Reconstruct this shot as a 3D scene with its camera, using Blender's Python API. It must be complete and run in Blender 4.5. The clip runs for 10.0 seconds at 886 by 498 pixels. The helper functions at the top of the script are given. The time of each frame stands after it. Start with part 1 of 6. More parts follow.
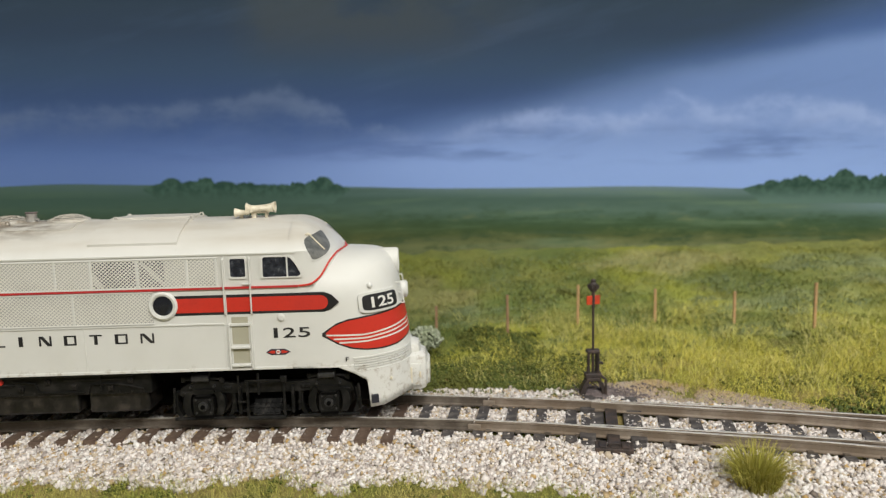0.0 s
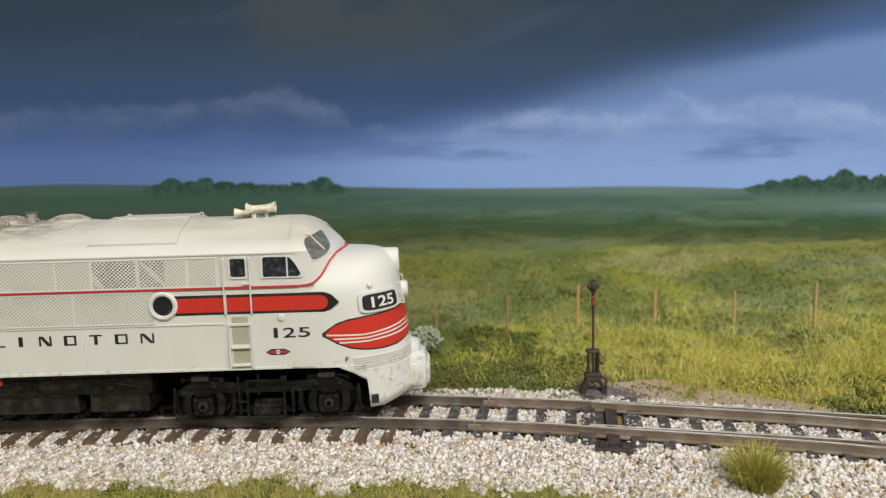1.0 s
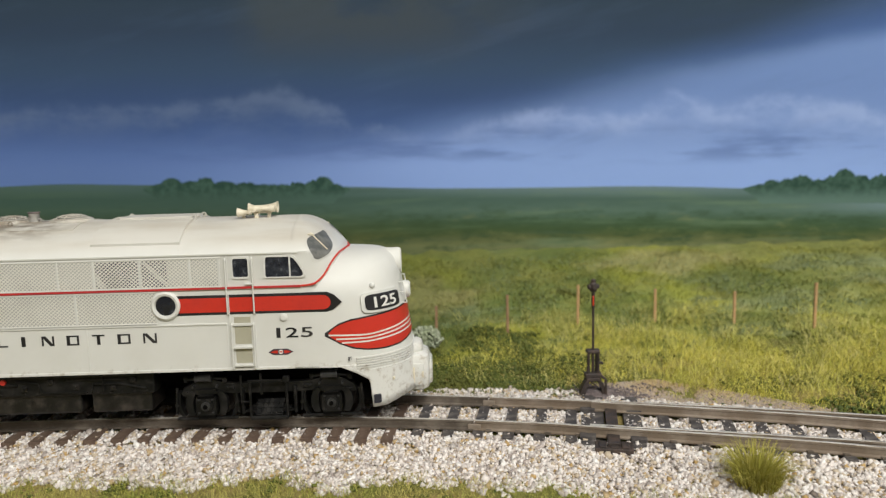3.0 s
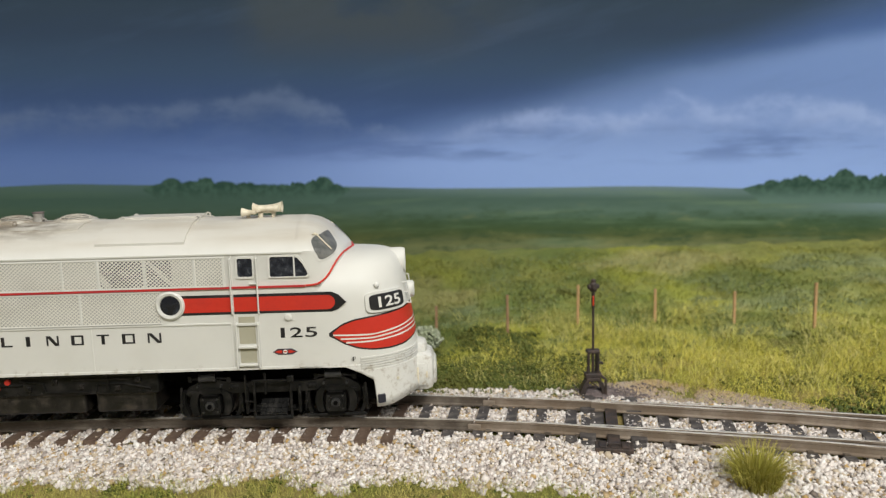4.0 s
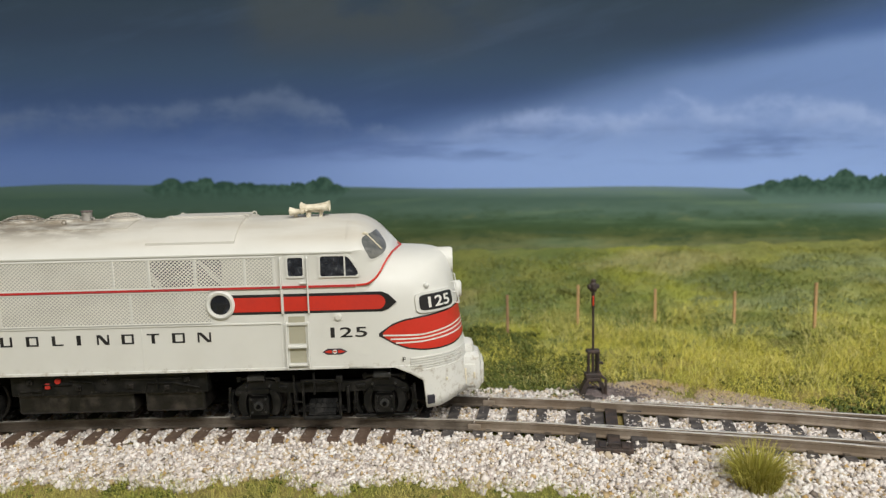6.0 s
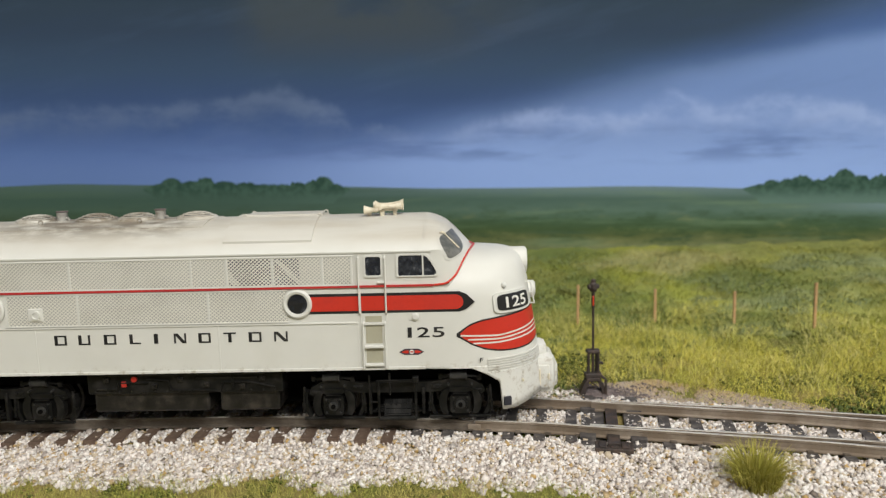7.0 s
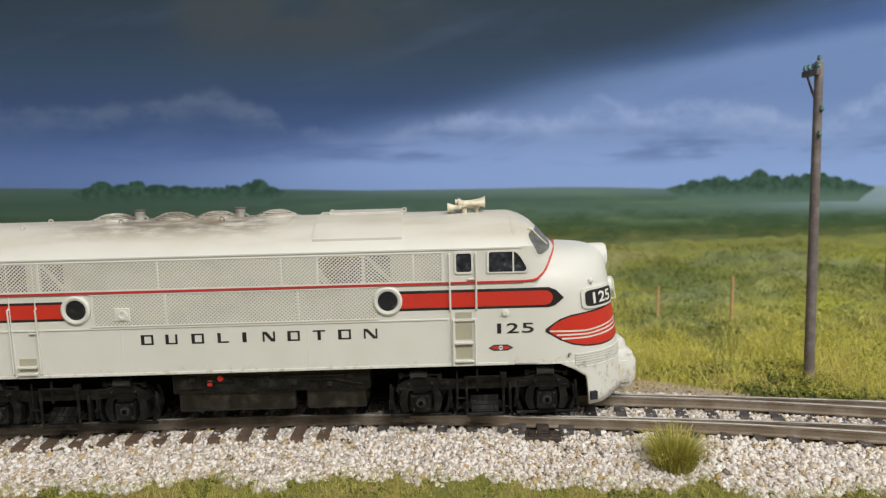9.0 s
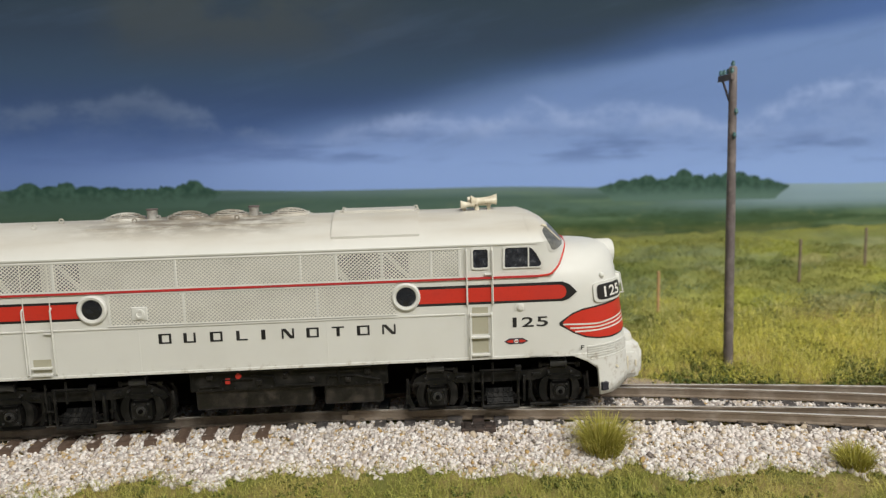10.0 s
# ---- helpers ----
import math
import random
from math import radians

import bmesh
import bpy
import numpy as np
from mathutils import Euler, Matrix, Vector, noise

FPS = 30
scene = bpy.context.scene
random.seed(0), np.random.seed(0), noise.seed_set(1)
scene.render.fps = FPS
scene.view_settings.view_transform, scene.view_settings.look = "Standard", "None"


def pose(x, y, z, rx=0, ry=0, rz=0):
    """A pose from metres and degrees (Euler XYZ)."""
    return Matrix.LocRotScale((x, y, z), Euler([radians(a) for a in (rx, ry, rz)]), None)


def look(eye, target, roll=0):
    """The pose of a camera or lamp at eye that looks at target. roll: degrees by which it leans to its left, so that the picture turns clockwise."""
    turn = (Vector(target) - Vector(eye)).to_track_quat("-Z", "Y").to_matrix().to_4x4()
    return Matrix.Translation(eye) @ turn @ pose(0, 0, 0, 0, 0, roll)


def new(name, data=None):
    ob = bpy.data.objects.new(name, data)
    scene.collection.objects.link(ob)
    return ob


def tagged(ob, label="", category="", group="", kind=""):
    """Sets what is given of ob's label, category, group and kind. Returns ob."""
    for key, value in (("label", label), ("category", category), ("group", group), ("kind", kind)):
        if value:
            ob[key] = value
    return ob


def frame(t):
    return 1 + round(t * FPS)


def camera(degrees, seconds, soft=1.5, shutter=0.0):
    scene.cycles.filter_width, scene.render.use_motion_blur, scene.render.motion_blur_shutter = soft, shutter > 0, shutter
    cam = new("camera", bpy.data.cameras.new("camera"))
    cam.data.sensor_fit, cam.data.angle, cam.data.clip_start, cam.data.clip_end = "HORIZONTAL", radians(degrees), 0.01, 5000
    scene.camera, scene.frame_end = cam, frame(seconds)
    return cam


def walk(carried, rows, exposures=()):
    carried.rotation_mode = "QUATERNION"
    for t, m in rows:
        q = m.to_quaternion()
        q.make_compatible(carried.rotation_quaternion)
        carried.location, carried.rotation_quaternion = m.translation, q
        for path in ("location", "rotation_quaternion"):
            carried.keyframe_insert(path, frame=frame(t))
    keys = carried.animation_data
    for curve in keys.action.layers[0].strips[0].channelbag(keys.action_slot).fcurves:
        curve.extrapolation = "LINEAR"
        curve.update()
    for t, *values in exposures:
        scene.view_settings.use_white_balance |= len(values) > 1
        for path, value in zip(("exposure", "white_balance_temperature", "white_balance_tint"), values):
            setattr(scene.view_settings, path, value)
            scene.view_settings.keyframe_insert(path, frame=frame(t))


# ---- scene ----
MM = 0.001

# ---- camera ----
cam = camera(63.3, 10.0, soft=1.3)
EYES = [  # seconds, eye, way, lean
    (0.0, (0.0, 0.0, 0.068), (0.0, 0.99028, -0.1391), -1.43),
    (7.2, (0.0, 0.0, 0.068), (0.0, 0.99028, -0.1391), -1.43),
    (7.5, (0.00034, -0.00074, 0.06784), (0.00736, 0.99039, -0.13812), -1.49),
    (8.0, (0.001, -0.00228, 0.06766), (0.03028, 0.99011, -0.13699), -1.506),
    (8.5, (0.0013, -0.00322, 0.06775), (0.05279, 0.98907, -0.13768), -1.517),
    (9.0, (0.00194, -0.00518, 0.06745), (0.08164, 0.98728, -0.1364), -1.527),
    (9.5, (0.00262, -0.00781, 0.06747), (0.11966, 0.98331, -0.13702), -1.553),
    (10.0, (0.00283, -0.00995, 0.06735), (0.16253, 0.97707, -0.13751), -1.57),
]
cam.data.dof.use_dof, cam.data.dof.focus_distance, cam.data.dof.aperture_fstop = True, 0.172, 17.0
walk(cam, [(t, look(e, Vector(e) + Vector(w), r)) for t, e, w, r in EYES], exposures=[(0.0, 0.0), (7.5, 0.0), (10.0, -0.08)])

# ---- light ----
world = bpy.data.worlds.new("room_air")
scene.world = world
world.use_nodes = True
world.node_tree.nodes["Background"].inputs[0].default_value = (1.0, 0.96, 0.9, 1)
world.node_tree.nodes["Background"].inputs[1].default_value = 0.03


def ceiling_lamp(x, y, z, sx, sy, watts, rx=0):
    data = bpy.data.lights.new("ceiling_lamp", "AREA")
    data.shape, data.size, data.size_y, data.energy, data.color = "RECTANGLE", sx, sy, watts, (0.985, 0.975, 0.928)
    ob = new("ceiling_lamp", data)
    ob.matrix_world = pose(x, y, z, rx)
    return ob


# two unseen lamps added for the room's overhead light, in front of the layout
ceiling_lamp(0.42, -0.78, 1.02, 1.1, 0.3, 21.3, 41)
ceiling_lamp(0.45, -0.1, 1.1, 1.1, 0.3, 2.2, 8)


# ---- materials ----
def srgb(r, g, b, k=1.0):
    out = []
    for c in (r, g, b):
        c /= 255
        out.append(k * (c / 12.92 if c <= 0.04045 else ((c + 0.055) / 1.055) ** 2.4))
    return (*out, 1)


class Nodes:
    """Short way to wire a node tree."""

    def __init__(self, name):
        self.mat = bpy.data.materials.new(name)
        self.mat.use_nodes = True
        self.tree = self.mat.node_tree
        self.bsdf = self.tree.nodes["Principled BSDF"]

    def put(self, socket, value):
        if isinstance(value, bpy.types.NodeSocket):
            self.tree.links.new(value, socket)
        else:
            socket.default_value = value

    def math(self, op, a, b=0.0, c=0.0, clamp=False):
        n = self.tree.nodes.new("ShaderNodeMath")
        n.operation, n.use_clamp = op, clamp
        for s, v in zip(n.inputs, (a, b, c)):
            self.put(s, v)
        return n.outputs[0]

    def step(self, v, lo, hi, a=0.0, b=1.0):
        n = self.tree.nodes.new("ShaderNodeMapRange")
        n.interpolation_type = "SMOOTHSTEP"
        for s, w in zip(n.inputs, (v, lo, hi, a, b)):
            self.put(s, w)
        return n.outputs[0]

    def mix(self, f, a, b, blend="MIX"):
        n = self.tree.nodes.new("ShaderNodeMix")
        n.data_type, n.blend_type = "RGBA", blend
        self.put(n.inputs[0], f), self.put(n.inputs[6], a), self.put(n.inputs[7], b)
        return n.outputs[2]

    def place(self, sx=1.0, sy=1.0, sz=1.0):
        """Place in the object's space, in millimetres, stretched."""
        c = self.tree.nodes.new("ShaderNodeTexCoord")
        m = self.tree.nodes.new("ShaderNodeMapping")
        m.inputs["Scale"].default_value = (1000 * sx, 1000 * sy, 1000 * sz)
        self.tree.links.new(c.outputs["Object"], m.inputs[0])
        return m.outputs[0]

    def axes(self, tilt=0.0):
        """x, y and z in millimetres; tilt: z grows with x, for a horizon painted askew."""
        n = self.tree.nodes.new("ShaderNodeSeparateXYZ")
        self.tree.links.new(self.place(), n.inputs[0])
        if tilt:
            return n.outputs[0], n.outputs[1], self.math("ADD", n.outputs[2], self.math("MULTIPLY", n.outputs[0], tilt))
        return n.outputs

    def noise(self, scale, vector=None, detail=3.0, rough=0.55):
        n = self.tree.nodes.new("ShaderNodeTexNoise")
        n.inputs["Scale"].default_value, n.inputs["Detail"].default_value, n.inputs["Roughness"].default_value = scale, detail, rough
        self.tree.links.new(vector or self.place(), n.inputs["Vector"])
        return n.outputs[0]

    def ramp(self, v, stops, mode="LINEAR"):
        n = self.tree.nodes.new("ShaderNodeValToRGB")
        n.color_ramp.interpolation = mode
        e = n.color_ramp.elements
        while len(e) < len(stops):
            e.new(0.5)
        for k, (p, c) in zip(e, stops):
            k.position, k.color = p, c
        self.put(n.inputs[0], v)
        return n.outputs[0]

    def curve(self, v, pts):
        """A smooth line through a few points, as a function of v."""
        a, b = pts[0][0], pts[-1][0]
        lo, hi = min(p[1] for p in pts), max(p[1] for p in pts)
        stops = [((p - a) / (b - a), ((q - lo) / (hi - lo),) * 3 + (1,)) for p, q in pts]
        c = self.ramp(self.math("DIVIDE", self.math("SUBTRACT", v, a), b - a), stops, "EASE")
        return self.math("ADD", self.math("MULTIPLY", c, hi - lo), lo)

    def island(self):
        return self.tree.nodes.new("ShaderNodeNewGeometry").outputs["Random Per Island"]

    def one(self):
        return self.tree.nodes.new("ShaderNodeObjectInfo").outputs["Random"]

    def bump(self, height, strength, distance):
        n = self.tree.nodes.new("ShaderNodeBump")
        n.inputs["Strength"].default_value, n.inputs["Distance"].default_value = strength, distance * MM
        self.tree.links.new(height, n.inputs["Height"])
        self.tree.links.new(n.outputs[0], self.bsdf.inputs["Normal"])

    def done(self, color, rough=0.6, metal=0.0, spec=None):
        self.put(self.bsdf.inputs["Base Color"], color)
        self.put(self.bsdf.inputs["Roughness"], rough)
        self.put(self.bsdf.inputs["Metallic"], metal)
        if spec is not None:
            self.put(self.bsdf.inputs["Specular IOR Level"], spec)
        return self.mat


def worn(name, color, dark, rough=0.5, metal=0.0, grain=1.2, spot=0.12, lo=0.42, hi=0.75, relief=0.05, spec=None):
    """A base colour with broad wear and fine grain."""
    n = Nodes(name)
    broad, fine = n.noise(spot, detail=5.0), n.noise(grain, detail=3.0)
    c = n.mix(n.step(broad, lo, hi), color, dark)
    c = n.mix(n.step(fine, 0.5, 0.85, 0.0, 0.5), c, dark)
    n.bump(fine, 0.3, relief)
    return n.done(c, n.step(broad, 0.3, 0.7, rough - 0.08, rough + 0.1), metal, spec)


def body_paint():
    n = Nodes("off_white_paint")
    x, y, z = n.axes()
    c = n.mix(n.step(n.noise(0.08, detail=5.0), 0.4, 0.75, 0, 0.6), (0.665, 0.662, 0.625, 1), (0.615, 0.608, 0.565, 1))
    # soot and rust round the exhaust stacks on the roof
    roof = n.step(z, 46.8, 51.2)
    along = n.math("MULTIPLY", n.step(x, -62.0, -34.0), n.step(x, 8.0, -6.0))
    soot = n.math("MULTIPLY", n.math("MULTIPLY", roof, along), n.step(n.noise(0.16, n.place(0.7, 1.6, 1.0), 6.0, 0.65), 0.34, 0.58, 0, 0.92))
    c = n.mix(soot, c, (0.085, 0.066, 0.05, 1))
    # dust on the roof; its constant share also tones down the brightly lit top
    dust = n.math("MULTIPLY", n.step(z, 44.0, 48.0), n.step(n.noise(0.1, n.place(0.35, 1.6, 1.0), 5.0), 0.35, 0.75, 0.26, 0.62))
    c = n.mix(dust, c, (0.42, 0.36, 0.275, 1))
    # grime along the sill and chips
    low = n.math("MULTIPLY", n.step(z, 17.5, 14.6), n.step(n.noise(0.6, detail=6.0, rough=0.7), 0.5, 0.72, 0, 0.7))
    c = n.mix(low, c, (0.25, 0.19, 0.12, 1))
    front = n.math("MULTIPLY", n.step(x, 85.0, 91.0), n.math("MULTIPLY", n.step(z, 11.0, 6.5, 0.12, 1.0), n.step(n.noise(0.9, detail=6.0, rough=0.75), 0.5, 0.66, 0, 0.8)))
    c = n.mix(front, c, (0.40, 0.31, 0.2, 1))
    n.bump(n.noise(2.0), 0.12, 0.05)
    return n.done(c, n.step(n.noise(0.1), 0.3, 0.7, 0.38, 0.55), 0.0, 0.4)


def stone_mix():
    n = Nodes("ballast_stone")
    w = [(0.0, srgb(222, 214, 208)), (0.3, srgb(198, 190, 184)), (0.48, srgb(182, 171, 164)), (0.6, srgb(230, 226, 222)),
         (0.74, srgb(190, 175, 154)), (0.86, srgb(180, 157, 120)), (0.91, srgb(162, 152, 146)), (0.965, srgb(176, 146, 94)), (0.99, srgb(120, 110, 102))]
    c = n.ramp(n.island(), w, "CONSTANT")
    f = n.noise(1.5, detail=4.0)
    c = n.mix(n.step(f, 0.5, 0.8, 0, 0.35), c, srgb(164, 142, 120))
    n.bump(f, 0.4, 0.08)
    return n.done(c, 0.55, 0.0, 0.4)


def blade(name, stops, dry):
    n = Nodes(name)
    c = n.ramp(n.island(), stops)
    c = n.mix(n.step(n.noise(0.045, detail=4.0), 0.45, 0.68, 0, 0.75), c, dry)
    m = n.done(c, 0.6, 0.0, 0.25)
    n.put(n.bsdf.inputs["Subsurface Weight"], 0.0)
    return m


def field_greens(n):
    """Patches of olive, lime, sage and straw, as flock was sifted over the field."""
    x, y, z = n.axes()
    stretch = n.place(0.55, 1, 1)
    c = n.mix(n.step(n.noise(0.05, stretch, 6.0, 0.65), 0.38, 0.62), srgb(146, 148, 80), srgb(102, 120, 66))
    c = n.mix(n.step(n.noise(0.034, n.place(0.6, 1, 1.3), 6.0, 0.6), 0.48, 0.64, 0, 0.75), c, srgb(170, 174, 66))
    c = n.mix(n.step(n.noise(0.04, n.place(0.5, 1.2, 1), 6.0, 0.6), 0.52, 0.64, 0, 0.75), c, srgb(138, 152, 122))
    c = n.mix(n.step(n.noise(0.045, n.place(0.4, 0.8, 1), 6.0, 0.6), 0.52, 0.66, 0, 0.8), c, srgb(186, 178, 126))
    # darker olive growth west of the points
    c = n.mix(n.step(x, 40.0, -20.0, 0, 0.62), c, srgb(84, 92, 42))
    return n.mix(n.step(n.noise(0.16, n.place(0.6, 1, 1), 5.0, 0.7), 0.54, 0.68, 0, 0.6), c, srgb(62, 76, 40))


def field_cover(name, rough):
    n = Nodes(name)
    c = n.mix(n.step(n.island(), 0.0, 1.0, 0.0, 0.4), field_greens(n), srgb(176, 172, 96))
    return n.done(c, rough, 0.0, 0.1)


def earth():
    n = Nodes("layout_earth")
    x, y, z = n.axes()
    b = n.noise(0.7, detail=6.0, rough=0.7)
    c = n.mix(n.step(n.noise(0.06, detail=6.0), 0.4, 0.62), srgb(146, 130, 84), srgb(112, 114, 60))
    far = field_greens(n)
    far = n.mix(n.step(x, 30.0, 150.0, 0, 0.3), far, srgb(172, 168, 100))
    far = n.mix(n.step(y, 250.0, 290.0, 0, 0.45), far, srgb(92, 98, 58))
    c = n.mix(n.step(y, 212.0, 240.0), c, far)
    c = n.mix(n.step(b, 0.45, 0.75, 0, 0.6), c, srgb(76, 78, 44))
    n.bump(b, 0.7, 1.0)
    return n.done(c, 0.9, 0.0, 0.1)


K = 1.15


def painted_sky():
    n = Nodes("painted_sky")
    x, y, z = n.axes(0.024)
    t = n.math("DIVIDE", n.math("SUBTRACT", z, 50.0), 85.0)
    dark = n.ramp(t, [(0.0, srgb(96, 121, 178, K)), (0.14, srgb(80, 104, 158, K)), (0.3, srgb(64, 87, 133, K)), (0.45, srgb(55, 75, 112, K)),
                      (0.58, srgb(54, 73, 99, K)), (0.76, srgb(48, 63, 83, K)), (0.95, srgb(46, 60, 74, K))])
    light = n.ramp(t, [(0.0, srgb(138, 163, 216, K)), (0.25, srgb(117, 142, 193, K)), (0.5, srgb(104, 129, 179, K)), (0.8, srgb(104, 129, 177, K)), (1.0, srgb(100, 125, 174, K))])
    wob = n.math("MULTIPLY", n.math("SUBTRACT", n.noise(0.018, n.place(1, 1, 2.2), 5.0, 0.5), 0.5), 9.0)
    # slanting bands: pale sky, a blue veil, the dark of the storm
    s2 = n.math("ADD", n.math("SUBTRACT", n.math("SUBTRACT", z, 84.5), n.math("MULTIPLY", x, 0.165)), wob)
    sky = n.mix(n.step(s2, -5.0, 5.0), light, n.mix(n.step(z, 80, 125), srgb(82, 107, 158, K), srgb(72, 98, 150, K)))
    s1 = n.math("ADD", n.math("SUBTRACT", n.math("SUBTRACT", z, 73.0), n.math("MULTIPLY", x, 0.284)), wob)
    sky = n.mix(n.step(s1, -15.0, 15.0), sky, dark)
    # brushed streaks along the bands
    slant = n.math("SUBTRACT", z, n.math("MULTIPLY", x, 0.25))
    streak = n.tree.nodes.new("ShaderNodeCombineXYZ")
    n.put(streak.inputs[0], n.math("MULTIPLY", x, 0.25)), n.put(streak.inputs[2], n.math("MULTIPLY", slant, 1.6))
    brush = n.noise(0.05, streak.outputs[0], 5.0, 0.6)
    sky = n.mix(n.step(brush, 0.5, 0.75, 0, 0.07), sky, srgb(120, 142, 186, K))
    sky = n.mix(n.step(brush, 0.48, 0.25, 0, 0.16), sky, srgb(48, 66, 104, K))
    # all bands pale towards the horizon
    pale = n.mix(n.step(x, -150.0, 40.0), srgb(90, 114, 165, K), srgb(130, 156, 209, K))
    sky = n.mix(n.step(z, 76.0, 53.0, 0, 0.95), sky, pale)
    # two heaped clouds: firm ragged tops, feet that fade
    top = n.curve(x, [(-200, 79), (-160, 85), (-115, 85), (-90, 88), (-67, 92), (-48, 87), (-32, 77), (-4, 72), (10, 76), (23, 79), (46, 84), (75, 82),
                      (96, 90), (117, 85), (138, 89), (169, 86), (190, 81), (210, 88), (228, 98), (260, 104)])
    top = n.math("ADD", top, n.math("MULTIPLY", n.math("SUBTRACT", n.noise(0.1, n.place(1, 1, 0.8), 5.0), 0.5), 12.0))
    below = n.math("SUBTRACT", z, top)
    heap = n.math("MULTIPLY", n.step(below, 3.0, -4.0), n.step(z, 65.0, 79.0))
    rim = n.step(below, -13.0, -1.0, 0.35, 1.0)
    shade = n.step(n.noise(0.06, n.place(0.8, 1, 1.6), 6.0, 0.62), 0.34, 0.62, 0.15, 1.0)
    east = n.step(x, -70.0, 40.0)
    lit = n.mix(east, srgb(104, 119, 148, K), srgb(150, 168, 210, K))
    sky = n.mix(n.math("MULTIPLY", n.math("MULTIPLY", heap, rim), n.math("MULTIPLY", shade, n.step(x, -120.0, 80.0, 0.48, 0.66))), sky, lit)
    under = n.math("MULTIPLY", n.math("MULTIPLY", n.step(z, 60.0, 67.0), n.step(z, 80.0, 71.0)), n.step(n.noise(0.04, n.place(0.5, 1, 2.8), 6.0), 0.46, 0.64, 0, 0.55))
    sky = n.mix(under, sky, srgb(76, 98, 148, K))
    # warm grey heap in the dark of the storm
    warm = n.math("MULTIPLY", n.math("MULTIPLY", n.step(x, -90.0, -66.0), n.step(x, 60.0, -20.0)), n.step(z, 95.0, 120.0))
    sky = n.mix(n.math("MULTIPLY", warm, n.step(n.noise(0.035, n.place(0.9, 1, 1.3), 6.0), 0.42, 0.6, 0.1, 0.65)), sky, srgb(66, 73, 77, K))
    return n.done(sky, 0.85, 0.0, 0.15)


def painted_land():
    n = Nodes("painted_fields")
    x, y, z = n.axes(0.024)
    tl = n.math("DIVIDE", n.math("SUBTRACT", z, 16.0), 36.0)
    land = n.ramp(tl, [(0.0, srgb(104, 112, 74, K)), (0.3, srgb(108, 113, 78, K)), (0.42, srgb(82, 90, 56, K)), (0.5, srgb(62, 80, 50, K)),
                       (0.6, srgb(62, 84, 62, K)), (0.72, srgb(80, 102, 91, K)), (0.86, srgb(71, 93, 85, K)), (1.0, srgb(100, 120, 124, K))])
    dab = n.noise(0.12, n.place(0.55, 1, 2.0), 7.0, 0.7)
    low = n.step(z, 48.0, 36.0)
    land = n.mix(n.math("MULTIPLY", low, n.step(dab, 0.48, 0.62, 0, 0.75)), land, srgb(50, 70, 44, K))
    land = n.mix(n.math("MULTIPLY", low, n.step(dab, 0.46, 0.3, 0, 0.5)), land, srgb(122, 124, 84, K))
    streak = n.noise(0.06, n.place(0.22, 1, 3.0), 6.0, 0.62)
    land = n.mix(n.step(streak, 0.5, 0.68, 0, 0.5), land, srgb(104, 124, 98, K))
    land = n.mix(n.step(streak, 0.46, 0.3, 0, 0.5), land, srgb(62, 84, 72, K))
    # the fields lie darker under the storm
    land = n.mix(n.step(x, 70.0, -110.0, 0, 0.7), land, n.mix(n.step(z, 30.0, 46.0), srgb(60, 68, 40, K), srgb(52, 74, 64, K)))
    # mist painted over the fields
    mist = n.math("MULTIPLY", n.step(x, 130.0, 240.0, 0, 0.6), n.step(z, 38.0, 46.0))
    land = n.mix(mist, land, srgb(146, 168, 186, K))
    return n.done(land, 0.85, 0.0, 0.15)


def painted_leaf():
    n = Nodes("painted_woods")
    x, y, z = n.axes(0.024)
    leaf = n.mix(n.step(n.noise(0.3, detail=5.0, rough=0.65), 0.4, 0.62), srgb(40, 64, 56, K), srgb(62, 87, 76, K))
    haze = n.mix(n.step(x, 60.0, -110.0), srgb(84, 108, 100, K), srgb(60, 82, 72, K))
    return n.done(n.mix(n.step(z, 53.0, 45.5), leaf, haze), 0.85, 0.0, 0.15)


WHITE = body_paint()
RED = worn("red_stripe_paint", (0.55, 0.032, 0.018, 1), (0.40, 0.025, 0.018, 1), 0.42, spot=0.1, lo=0.5, hi=0.9)
BLACK = worn("black_stripe_paint", (0.012, 0.012, 0.014, 1), (0.03, 0.028, 0.028, 1), 0.45)
STRIPE = worn("white_pinstripe_paint", (0.75, 0.74, 0.70, 1), (0.6, 0.58, 0.5, 1), 0.45)
CREAM = worn("cream_plastic", (0.74, 0.68, 0.54, 1), (0.55, 0.48, 0.35, 1), 0.45, spot=0.3)
MESHWHITE = worn("grille_white", (0.78, 0.765, 0.70, 1), (0.70, 0.685, 0.62, 1), 0.5)
BACKING = worn("grille_backing", (0.48, 0.475, 0.46, 1), (0.40, 0.395, 0.38, 1), 0.7)
DARKVOID = worn("hole_shade_black", (0.010, 0.010, 0.018, 1), (0.02, 0.02, 0.03, 1), 0.6)
# body white darkened for the shade in the door's rung recesses
SHADEWHITE = worn("recess_shade_white", (0.40, 0.38, 0.29, 1), (0.33, 0.31, 0.23, 1), 0.6)
UNDER = worn("black_underframe", (0.007, 0.007, 0.0068, 1), (0.026, 0.024, 0.022, 1), 0.4, spot=0.4, grain=2.4, relief=0.16, spec=0.22)
# the underframe black again, darkened to hold the shade inside and below
UNDERSHADE = worn("shaded_frame_black", (0.0028, 0.0027, 0.0026, 1), (0.004, 0.0036, 0.0034, 1), 0.9, spec=0.05)
CYLINDER = worn("worn_grey_cylinder", (0.065, 0.065, 0.067, 1), (0.016, 0.014, 0.013, 1), 0.36, 0.4, spot=0.4, grain=1.4, relief=0.1)
